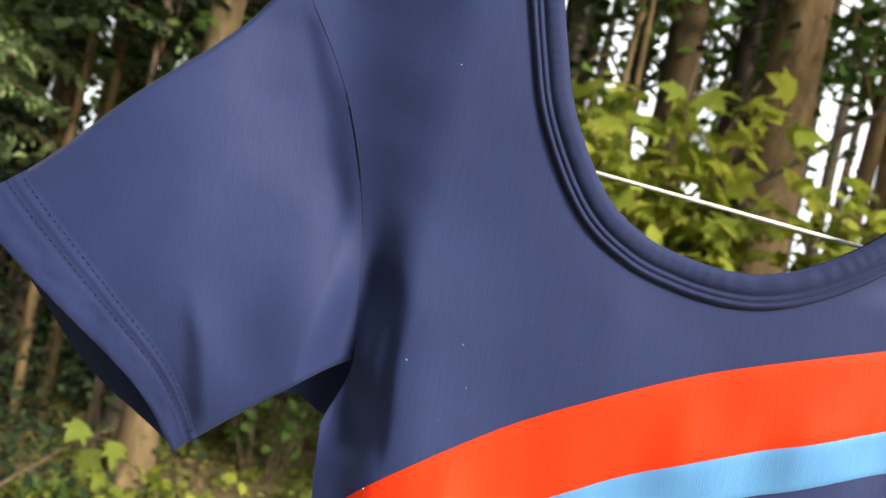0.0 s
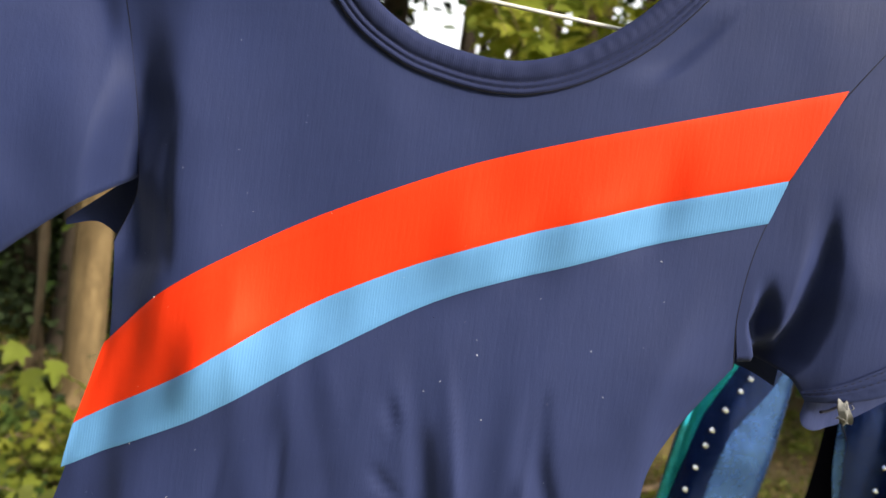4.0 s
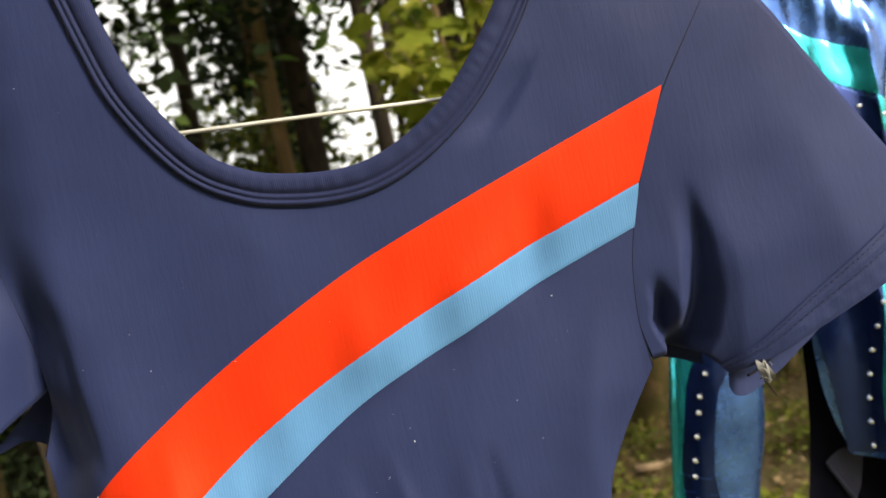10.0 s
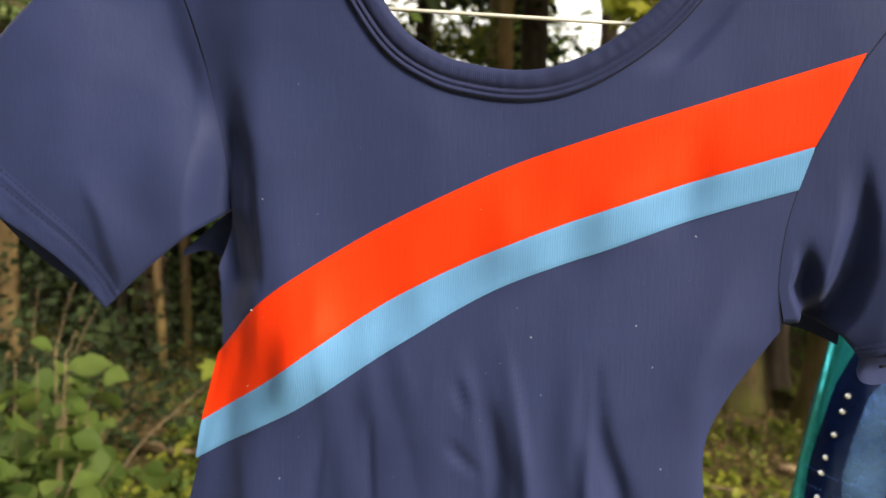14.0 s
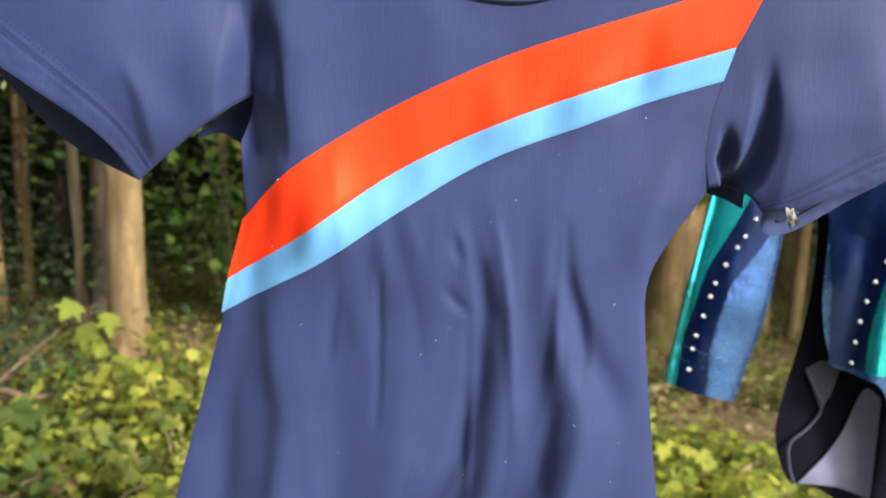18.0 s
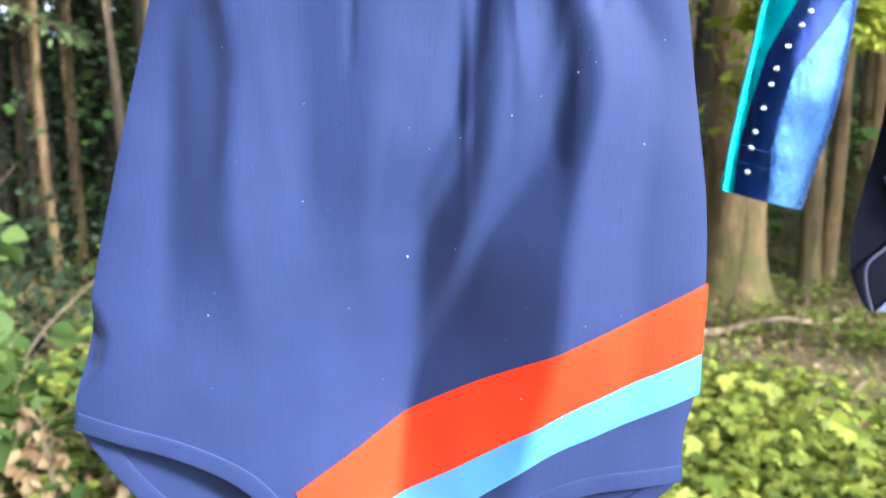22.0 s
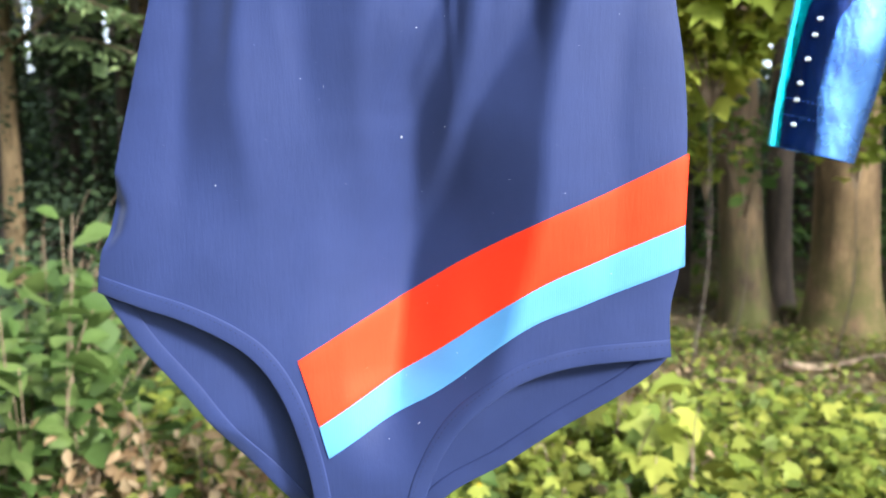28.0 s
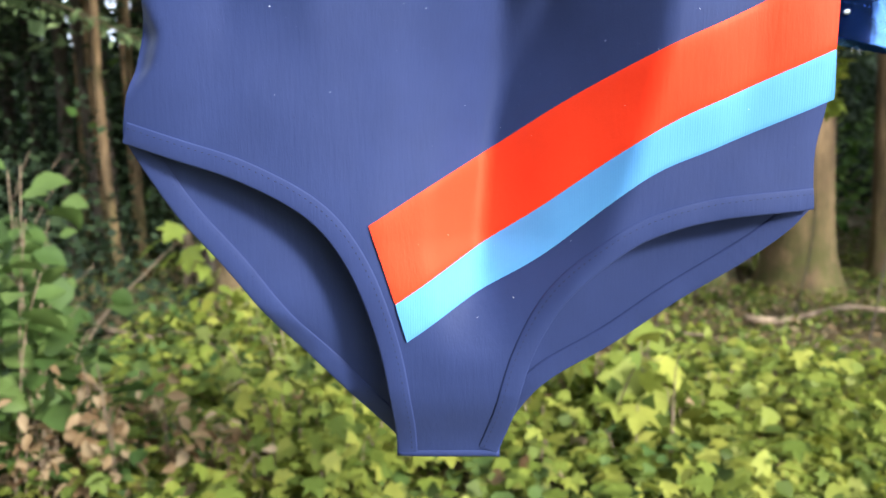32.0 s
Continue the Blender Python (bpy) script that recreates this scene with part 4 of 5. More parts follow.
patch("side_panel", [(0.644, 1.428), (0.662, 1.413), (0.690, 1.402), (0.716, 1.396)], [(0.643, 1.374), (0.665, 1.379), (0.690, 1.385), (0.716, 1.3945)], FOIL_DEEP,
      "dark blue triangle between the teal points", 0.0026, 40, 12)
child("neck_binding", sheet("neck_binding", between(nb, beside(nb, -0.007), 6), front_b, FOIL_BLUE, 0.002), shiny)
inside = spline([(0.603, 1.66), (0.625, 1.634), (0.650, 1.618), (XB, 1.614), (0.706, 1.618), (0.731, 1.634), (0.753, 1.66)], 120)
inside_low = np.stack([inside[:, 0], inside[:, 1] - 0.075], 1)
child("neck_lining", sheet("neck_lining", between(inside, inside_low, 16), lambda x, z: YB + 0.027 + 0.0022 * math.sin(x * 520), LINING), shiny, "gathered grey inside of the neck")
child("neck_binding", tube("neck_binding", [(x, YB + 0.026, z) for x, z in inside], 0.003, GREY, 8), shiny)
patch("lining", [(0.556, 1.094), (0.574, 1.105), (0.600, 1.103)], [(0.572, 1.060), (0.580, 1.046), (0.590, 1.060)], GREY, "grey lining at the leg opening", 0.002, 30, 10, back_b)
patch("lining", [(0.596, 0.990), (0.612, 1.020), (0.632, 1.070), (0.655, 1.060)], [(0.562, 0.950), (0.585, 0.948), (0.615, 0.945), (0.655, 0.930)], PALE, "pale silver inside of the leg", 0.003, 30, 14, back_b)
trim = spline([(0.557, 1.092), (0.570, 1.068), (0.580, 1.046), (0.566, 1.022), (0.546, 1.001), (0.548, 0.975), (0.556, 0.951)], 50)
child("leg_trim", tube("leg_trim", [(x, YB + 0.024, z) for x, z in trim], 0.0018, GREY, 6), shiny, "narrow grey trim")


def stone(x, y, z, parent, r=0.0029):
    verts = [(x, y - r * 0.75, z)]
    for k in range(8):
        a = 2 * math.pi * k / 8
        verts.append((x + r * 0.55 * math.cos(a), y - r * 0.7, z + r * 0.55 * math.sin(a)))
    for k in range(8):
        a = 2 * math.pi * (k + 0.5) / 8
        verts.append((x + r * math.cos(a), y + r * 0.1, z + r * math.sin(a)))
    faces = [(0, 1 + k, 1 + (k + 1) % 8) for k in range(8)]
    for k in range(8):
        faces += [(1 + k, 9 + k, 1 + (k + 1) % 8), (1 + (k + 1) % 8, 9 + k, 9 + (k + 1) % 8)]
    child("rhinestone", mesh_of("rhinestone", verts, faces, STONE, False), parent)


for x, z in list(spline([(0.507, 1.547), (0.549, 1.509), (0.587, 1.479), (0.630, 1.452)], 7)) + [(0.649, 1.440), (0.654, 1.404), (0.676, 1.395), (0.652, 1.386)] \
        + list(spline([(0.617, 1.259), (0.604, 1.220), (0.594, 1.168), (0.590, 1.115)], 7)):
    stone(x, front_b(x, z) - (0.0038 if 1.38 < z < 1.41 else 0.0020), z, shiny)


def long_sleeve(flip):
    """A long hanging sleeve: teal edge, line of rhinestones, foil front."""
    fx = (lambda x: 2 * XB - x) if flip else (lambda x: x)
    le = spline([(0.472, 1.640), (0.452, 1.540), (0.432, 1.420), (0.413, 1.290), (0.396, 1.186), (0.381, 1.082)], 70)
    ri = spline([(0.510, 1.560), (0.524, 1.470), (0.519, 1.370), (0.506, 1.285), (0.492, 1.167), (0.466, 1.062)], 70)
    sec, verts = 28, []

    def surf(i, a):
        c, h = (le[i] + ri[i]) / 2, (ri[i] - le[i]) / 2
        x, z = c - h * math.cos(a)
        y = YB + 0.012 - 0.026 * math.sin(a) * (0.6 + 0.4 * i / 69) + 0.0025 * noise.noise((x * 30, a, z * 14))
        return fx(x), y, z
    for i in range(70):
        verts += [surf(i, 2 * math.pi * k / sec) for k in range(sec)]
    ob = child("sleeve", mesh_of("sleeve", verts, grid_faces(70, sec, 0, True), FOIL_BLUE), shiny, "metallic blue long sleeve")

    def on(i, a, up):
        x, y, z = surf(i, a)
        return x, y - up, z
    split = [np.interp(i, [0, 30, 45, 52, 62, 69], [2.1, 1.85, 1.10, 0.68, 0.50, 0.62]) for i in range(70)]
    me = mesh_of("teal_panel", [on(i, -0.3 + (split[i] + 0.3) * k / 10, 0.0012) for i in range(70) for k in range(11)], grid_faces(70, 11), FOIL_TEAL)
    child("teal_panel", me, ob, "shiny teal panel along the sleeve")
    me = mesh_of("navy_panel", [on(i, split[i] + (0.80 + 0.1 * math.sin(i * 0.2)) * k / 6, 0.0009) for i in range(70) for k in range(7)], grid_faces(70, 7), FOIL_DEEP)
    child("navy_panel", me, ob, "dark blue panel along the sleeve")
    for i in np.linspace(42, 66, 10):
        i = int(round(i))
        x, y, z = on(i, split[i] + 0.34, 0.0016)
        stone(x, y, z, ob)
    me = mesh_of("cuff", [on(i, 2 * math.pi * k / sec, 0.0004 if k <= sec // 2 else -0.0010) for i in (64, 65, 66, 67, 68, 69) for k in range(sec)], grid_faces(6, sec, 0, True), FOIL_BLUE)
    cuff = child("cuff", me, ob)
    for i in (63, 65):
        child("stitch_line", dashes([on(i, math.pi * k / 40, 0.0018) for k in range(1, 40)], 0.0004, FOIL_BLUE, 0.003, 0.0012), cuff)


long_sleeve(False)
long_sleeve(True)


# ---- ground ----
def ground_z(x, y):
    near = 0.05 * noise.noise((x * 0.7, y * 0.7, 0.0)) + 0.02 * noise.noise((x * 2.3, y * 2.3, 5.0))
    return near * smooth01((60 - math.hypot(x, y)) / 20)


xs = np.concatenate([np.linspace(-2000, -60, 8), np.linspace(-50, -9, 14), np.linspace(-8, 8, 110), np.linspace(9, 50, 14), np.linspace(60, 2000, 8)])
ys = np.concatenate([np.linspace(-2000, -60, 8), np.linspace(-50, -5, 14), np.linspace(-4, 12, 110), np.linspace(13, 50, 14), np.linspace(60, 2000, 8)])
gv = [(x, y, ground_z(x, y)) for y in ys for x in xs]
ground = tagged(new("ground", mesh_of("ground", gv, grid_faces(len(ys), len(xs)), SOIL)), "brown forest soil with moss and leaf litter", "ground", kind="structure")


# ---- leaves ----
def leaf_mesh(name, pos, size, mat, seed, tilt=0.7, narrow=0.42, fine=True, aim=None, lobed=False):
    """Many leaves as one mesh: pos (n, 3), size (n,). tilt: how far they turn from lying flat. aim: their main directions. lobed: hand-shaped leaves."""
    r = np.random.default_rng(seed)
    n = len(pos)
    pos, size = np.asarray(pos, float), np.asarray(size, float)
    yaw = r.uniform(0, 2 * math.pi, n)
    d = np.stack([np.cos(yaw), np.sin(yaw), r.normal(-0.25, 0.45, n)], 1) if aim is None else np.asarray(aim, float) + r.normal(0, 0.35, (n, 3))
    d /= np.linalg.norm(d, axis=1)[:, None]
    up = np.stack([r.normal(0, tilt, n), r.normal(-0.35 * tilt, tilt, n), np.ones(n)], 1)
    s = np.cross(d, up)
    s /= np.linalg.norm(s, axis=1)[:, None] + 1e-9
    u = np.cross(s, d)
    if lobed:
        shape = [(0, 0, 0), (-0.35, 0.02, 0.02), (-0.95, 0.12, -0.05), (-0.68, 0.34, 0.05), (-1.1, 0.66, -0.06), (-0.48, 0.60, 0.06), (-0.36, 0.80, 0.03), (0, 1.05, -0.10),
                 (0.36, 0.80, 0.03), (0.48, 0.60, 0.06), (1.1, 0.66, -0.06), (0.68, 0.34, 0.05), (0.95, 0.12, -0.05), (0.35, 0.02, 0.02), (0, 0.40, 0.0)]
        tris = [(14, k, (k + 1) % 14) for k in range(14)]
    elif fine:
        shape = [(0, 0, 0), (-0.8, 0.25, 0.10), (-1.0, 0.50, 0.12), (-0.55, 0.80, 0.05), (0, 1.0, -0.10), (0.55, 0.80, 0.05), (1.0, 0.50, 0.12), (0.8, 0.25, 0.10), (0, 0.5, -0.02)]
        tris = [(8, k, (k + 1) % 8) for k in range(8)]
    else:
        shape = [(0, 0, 0), (-1, 0.5, 0.08), (0, 1.0, -0.05), (1, 0.5, 0.08)]
        tris = [(0, 2, 1), (0, 3, 2)]
    m = len(shape)
    v = np.empty((n, m, 3))
    w = narrow * r.uniform(0.75, 1.2, n)
    for k, (a, b, c) in enumerate(shape):
        v[:, k] = pos + (s * (a * w)[:, None] + d * b + u * c) * size[:, None]
    t = np.array(tris)[None] + (np.arange(n) * m)[:, None, None]
    me = bpy.data.meshes.new(name)
    nf = n * len(tris)
    me.vertices.add(n * m)
    me.vertices.foreach_set("co", v.reshape(-1))
    me.loops.add(nf * 3)
    me.loops.foreach_set("vertex_index", t.reshape(-1).astype(np.int32))
    me.polygons.add(nf)
    me.polygons.foreach_set("loop_start", np.arange(0, nf * 3, 3, dtype=np.int32))
    me.polygons.foreach_set("loop_total", np.full(nf, 3, dtype=np.int32))
    me.polygons.foreach_set("use_smooth", np.ones(nf, dtype=bool))
    me.materials.append(mat)
    me.update(calc_edges=True)
    return me


def clumps(r, centres, spread, count):
    """Points in uneven clumps round centres; spread (n, 3)."""
    out = []
    for c, s in zip(centres, spread):
        k = max(3, int(count * r.uniform(0.5, 1.4)))
        p = r.normal(0, 1, (k, 3)) * 0.55
        out.append(np.array(c) + p * np.array(s))
    return np.vstack(out)


# ---- trees ----
def tree(x, y, dia, mat, label, high=9.0, lean=(0.0, 0.0), flare=1.6, crown=(2.4, 8.5, 1.4, 26, 130), leaf=LEAF_MID, leaf_size=0.10, seed=1, name="tree", bend=0.05, ridge=0.07):
    r = np.random.default_rng(seed)
    z0 = ground_z(x, y) - 0.06
    th = thing(name, label, "tree", at=(x, y, z0))
    sides, n = 20, 46
    verts = []
    for i in range(n):
        t = i / (n - 1)
        z = z0 + high * (t ** 1.6)
        rad = dia / 2 * (1 - 0.6 * t ** 1.6) * (1 + (flare - 1) * math.exp(-(z - z0) / 0.16))
        cx = x + lean[0] * (z - z0) + bend * noise.noise((z * 0.5, seed * 3.1, 0))
        cy = y + lean[1] * (z - z0) + bend * noise.noise((z * 0.5, seed * 3.1, 9))
        for k in range(sides):
            a = 2 * math.pi * k / sides
            q = 1 + ridge * noise.noise((math.cos(a) * 1.7, math.sin(a) * 1.7, z * 1.3 + seed)) + 0.16 * max(0, math.cos(a * 5 + seed)) * math.exp(-(z - z0) / 0.12)
            verts.append((cx + rad * q * math.cos(a), cy + rad * q * math.sin(a), z))
    child("trunk", mesh_of("trunk", verts, grid_faces(n, sides, 0, True) + [tuple(range((n - 1) * sides, n * sides))], mat), th)
    lo, hi, reach, num, per = crown
    if num:
        tips = []
        for b in range(num):
            z = z0 + lo + (hi - lo) * r.random() ** 1.1
            a = r.uniform(0, 2 * math.pi)
            L = reach * r.uniform(0.45, 1.1)
            cx, cy = x + lean[0] * (z - z0), y + lean[1] * (z - z0)
            tip = (cx + L * math.cos(a), cy + L * math.sin(a), z + r.uniform(-0.25, 0.5))
            tips.append(tip)
            if b < 14:
                mid = ((cx + tip[0]) / 2, (cy + tip[1]) / 2, z + 0.1)
                child("limb", tube("limb", spline([(cx, cy, z - 0.15), mid, tip], 8), list(np.linspace(max(0.012, dia * 0.12), 0.005, 8)), mat, 6), th)
        p = clumps(r, tips, [(r.uniform(0.35, 0.75), r.uniform(0.35, 0.75), r.uniform(0.12, 0.35)) for _ in tips], per)
        child("crown", leaf_mesh("crown", p, r.uniform(0.6, 1.3, len(p)) * leaf_size, leaf, seed + 5, 0.6, 0.42, False), th, kind="stuff")
    return th


tan = "slender tree with brown bark"
dark = "forest tree with dark brown bark"
mossy = "broad tree with brown bark and mossy flared base"
tree(-1.22, 4.20, 0.185, BARK_TAN, "straight tree with warm tan bark beside the clearing", flare=1.5, seed=2, crown=(3.2, 8.5, 1.3, 22, 130), lean=(-0.008, 0.0), ridge=0.03)
tree(-1.62, 5.10, 0.20, BARK_DARK, dark, seed=3, lean=(0.01, 0.0), leaf=LEAF_SHADE_DARK)
for i, (x, y, d) in enumerate([(-2.10, 4.78, 0.055), (-1.98, 4.85, 0.048), (-2.56, 5.4, 0.075), (-2.40, 5.3, 0.065), (-2.28, 5.45, 0.06)]):
    tree(x, y, d, BARK_BROWN, tan, seed=10 + i, flare=1.25, crown=(2.2, 7.0, 0.8, 10, 80), lean=(0.01 * (i % 3 - 1), 0), leaf=LEAF_SHADE_DARK, high=7.5)
tree(-1.60, 4.40, 0.045, TWIG, "thin crooked reddish stem at the clearing's edge", seed=16, flare=1.8, crown=(2.2, 4.5, 0.5, 8, 60), bend=0.12, high=5.0)
tree(-1.54, 4.46, 0.025, TWIG, "thin crooked reddish stem at the clearing's edge", seed=17, flare=1.4, crown=(2.2, 4.0, 0.4, 6, 50), bend=0.14, high=4.5, lean=(-0.03, 0))
tree(-3.3, 5.1, 0.13, BARK_TAN, tan, seed=18, leaf=NEEDLE, crown=(1.6, 7, 1.3, 26, 150))
# trunk stands in shade; its bark colour is lightened to look sunlit
tree(-0.20, 6.10, 0.125, BARK_LIT, tan, seed=19, flare=1.3, crown=(3.0, 8.5, 1.1, 16, 120), leaf=LEAF_MID)
tree(-0.02, 6.75, 0.24, BARK_DARK, dark, seed=20, crown=(2.6, 9, 1.6, 18, 130), leaf=LEAF_SHADE_DARK)
tree(0.645, 4.22, 0.040, BARK_TAN, "thin twin stem with pale bark", seed=21, flare=1.4, crown=(2.4, 5, 0.5, 8, 70), high=6.0, lean=(0.012, 0))
tree(0.715, 4.30, 0.045, BARK_TAN, "thin twin stem with pale bark", seed=22, flare=1.4, crown=(2.4, 5, 0.5, 8, 70), high=6.0, lean=(0.018, 0))
tree(0.95, 5.40, 0.09, BARK_DARK, dark, seed=23, crown=(3.4, 7, 0.9, 12, 110), leaf=LEAF_SHADE_DARK)
tree(0.44, 5.00, 0.115, BARK_DARK, dark, seed=24, crown=(2.8, 8, 1.0, 12, 120), leaf=LEAF_SHADE_DARK)
tree(1.25, 4.86, 0.25, BARK_MOSSY, mossy, seed=25, flare=1.5, crown=(3.0, 9, 1.6, 22, 140), lean=(-0.065, 0.0))
broad = tree(1.70, 4.66, 0.34, BARK_BROWN, mossy, seed=26, flare=1.65, crown=(3.0, 9, 1.8, 22, 140), lean=(-0.035, 0.0))
child("limb", tube("limb", spline([(1.62, 4.60, 1.98), (1.42, 4.45, 2.05), (1.68, 4.35, 2.30), (1.98, 4.30, 2.60), (2.20, 4.30, 2.80)], 24), list(np.linspace(0.024, 0.009, 24)), BARK_DARK, 7), broad)
tree(1.52, 5.25, 0.16, BARK_DARK, dark, seed=27, crown=(2.8, 8, 1.0, 10, 110), leaf=LEAF_SHADE_DARK)
for i, (x, y, d) in enumerate([(2.27, 5.0, 0.12), (2.42, 5.1, 0.10), (2.58, 5.0, 0.08)]):
    tree(x, y, d, BARK_BROWN, "slim stem of a clump with brown bark", seed=30 + i, flare=1.5, crown=(2.4, 7, 1.0, 12, 110), lean=(0.01 * i - 0.01, 0))
tree(4.30, 8.50, 0.32, BARK_BROWN, dark, seed=34, crown=(2.2, 9, 2.0, 22, 140))
for i, (x, y, d) in enumerate([(-4.4, 7.6, 0.22), (-3.1, 7.8, 0.16), (-1.05, 7.9, 0.18), (0.95, 8.2, 0.2), (2.3, 7.6, 0.24), (3.2, 6.4, 0.2), (-2.0, 9.0, 0.25), (-0.5, 9.6, 0.22), (1.7, 9.8, 0.3)]):
    tree(x, y, d, (BARK_DARK, BARK_BROWN)[i % 2], dark, seed=40 + i, crown=(4.8 if -2.2 < x < 1.0 else 3.6 if x > 0 else 1.9, 8, 1.6, 12, 80), leaf=(LEAF_SHADE_DARK, NEEDLE, LEAF_MID)[i % 3], leaf_size=0.12)
tree(-2.80, 9.0, 0.50, BARK_BROWN, "thick warm brown trunk deeper in the wood", seed=70, flare=1.3, crown=(5.0, 9, 1.6, 10, 100), lean=(0.11, 0.0), leaf=LEAF_SHADE_DARK)
# a grove of thin close-set stems in the shade
r = np.random.default_rng(72)
for i in range(34):
    x, y = r.uniform(-5.0, -1.9), r.uniform(5.2, 8.0)
    if not -0.80 < x / y < -0.34:
        continue
    tree(x, y, r.uniform(0.045, 0.10), BARK_DARK, "thin straight stem in a close-set grove", seed=620 + i, flare=1.25, crown=(2.6, 7.0, 0.6, 5, 60), lean=(r.normal(0, 0.012), 0), leaf=LEAF_SHADE_DARK, high=7.5)
# the two trees that hold the clothes line, beyond the view
for i, e in enumerate((ends[0], ends[3])):
    d = (e - Vector(top_a)).normalized()
    tree(e.x + d.x * 0.10, e.y + d.y * 0.10, 0.24, BARK_BROWN, "tree that one end of the clothes line is tied to", seed=60 + i, crown=(3.5, 9, 1.8, 20, 130))

# far woods: trunks and foliage closing the view
r = np.random.default_rng(77)
verts, faces = [], []
for i in range(90):
    x, y = r.uniform(-14, 14), r.uniform(10.5, 20)
    d, h = r.uniform(0.12, 0.34), r.uniform(8, 12)
    if -0.31 < x / y < -0.10 or 0.02 < x / y < 0.09:
        continue
    b = len(verts)
    for z in (0, 0.3, 2, 5, h):
        for k in range(8):
            a = 2 * math.pi * k / 8
            q = d / 2 * (1.4 if z == 0 else 1 - 0.05 * z)
            verts.append((x + 0.02 * z * math.sin(i) + q * math.cos(a), y + q * math.sin(a), z))
    faces += grid_faces(5, 8, b, True)
tagged(new("far_trunks", mesh_of("far_trunks", verts, faces, BARK_DARK)), "many dark trunks of the far woods", "trees", kind="stuff")


def woods(name, label, y0, y1, z0, z1, wide, num, per, size, mat, seed, flat=0.4):
    r = np.random.default_rng(seed)
    c = [(r.uniform(-wide, wide), r.uniform(y0, y1), z0 + (z1 - z0) * r.random()) for _ in range(num)]
    # an opening in the crowns, where the sky shows between the trunks
    c = [q for q in c if not (-0.31 < q[0] / q[1] < -0.06 and 0.145 < (q[2] - 1.4) / q[1] < 0.36 and r.random() < 0.68)
         and not (0.01 < q[0] / q[1] < 0.10 and 0.06 < (q[2] - 1.4) / q[1] < 0.30 and r.random() < 0.92)
         and not (0.14 < q[0] / q[1] < 0.42 and 0.10 < (q[2] - 1.4) / q[1] < 0.40 and r.random() < 0.6)]
    p = clumps(r, c, [(r.uniform(0.35, 0.85), r.uniform(0.35, 0.8), r.uniform(0.22, 0.45) * flat * 2) for _ in c], per)
    p[:, 2] = np.maximum(p[:, 2], 0.05)
    return tagged(new(name, leaf_mesh(name, p, r.uniform(0.6, 1.3, len(p)) * size, mat, seed + 1, 0.7, 0.45, False)), label, "foliage", kind="stuff")


woods("far_foliage", "dark green foliage of the far woods", 11, 19, 0.2, 1.9, 15, 330, 190, 0.17, LEAF_SHADE_DARK, 81, 0.7)
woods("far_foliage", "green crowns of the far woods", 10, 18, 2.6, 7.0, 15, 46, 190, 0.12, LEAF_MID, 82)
woods("understory", "dark green undergrowth between the trunks", 7.0, 11, 0.1, 1.3, 8, 170, 230, 0.065, LEAF_SHADE_DARK, 83)
woods("canopy", "green leaves high over the forest, out of view", 2.8, 12, 7.0, 10.0, 9, 80, 120, 0.16, LEAF_MID, 85)
woods("mid_foliage", "hanging green foliage between the trunks", 6.5, 10, 1.5, 4.8, 8, 40, 210, 0.075, LEAF_MID, 86)
woods("mid_foliage", "hanging yellow-green foliage between the trunks", 5.5, 8.5, 1.6, 4.2, 6, 42, 190, 0.07, LEAF_BRIGHT, 88)
woods("understory", "light green undergrowth between the trunks", 5.2, 8.5, 0.05, 1.1, 6, 70, 130, 0.08, LEAF_MID, 84)


def thicket(name, label, x0, x1, y0, y1, z0, z1, num, per, size, mat, seed):
    r = np.random.default_rng(seed)
    c = [(r.uniform(x0, x1), r.uniform(y0, y1), r.uniform(z0, z1)) for _ in range(num)]
    p = clumps(r, c, [(r.uniform(0.4, 0.8), r.uniform(0.4, 0.8), r.uniform(0.15, 0.4)) for _ in c], per)
    p[:, 2] = np.maximum(p[:, 2], 0.04)
    return tagged(new(name, leaf_mesh(name, p, r.uniform(0.6, 1.3, len(p)) * size, mat, seed + 1, 0.6, 0.4, False)), label, "foliage", kind="stuff")


# mostly out of view; added to keep the sun off the wood's left interior
thicket("canopy", "added green boughs above the view that shade the wood", -2.6, 0.2, 3.7, 5.6, 3.3, 5.4, 60, 190, 0.10, LEAF_MID, 899)
thicket("conifer_thicket", "dense dark green conifers behind the trunks", -1.0, -0.2, 10, 13, 1.4, 5.0, 32, 150, 0.15, LEAF_SHADE_DARK, 901)
thicket("lit_foliage", "sunlit yellow-green foliage low between the trunks", -2.6, 0.9, 8.0, 10.0, 1.0, 2.0, 44, 170, 0.08, LEAF_BRIGHT, 903)
thicket("lit_foliage", "yellow-green foliage between the far trunks", -2.9, -0.9, 8.0, 10.0, 1.2, 2.7, 44, 190, 0.075, LEAF_BRIGHT, 911)
# leaf clumps coloured dark in place of the shade between the trunks
thicket("dark_thicket", "thicket of leaves coloured dark like the shade of the wood", -4.8, -2.1, 7.2, 9.0, 0.1, 1.7, 60, 220, 0.055, LEAF_SHADE_DARK, 905)
thicket("dark_thicket", "leaves coloured dark as shade between the close-set stems", -4.4, -1.7, 5.0, 7.0, 0.1, 1.9, 95, 200, 0.050, LEAF_SHADE_DARK, 909)
thicket("dark_thicket", "thicket of leaves coloured dark as shade behind the shrubs", -3.2, -1.5, 3.3, 5.0, 0.05, 0.40, 22, 130, 0.055, LEAF_SHADE_DARK, 907)


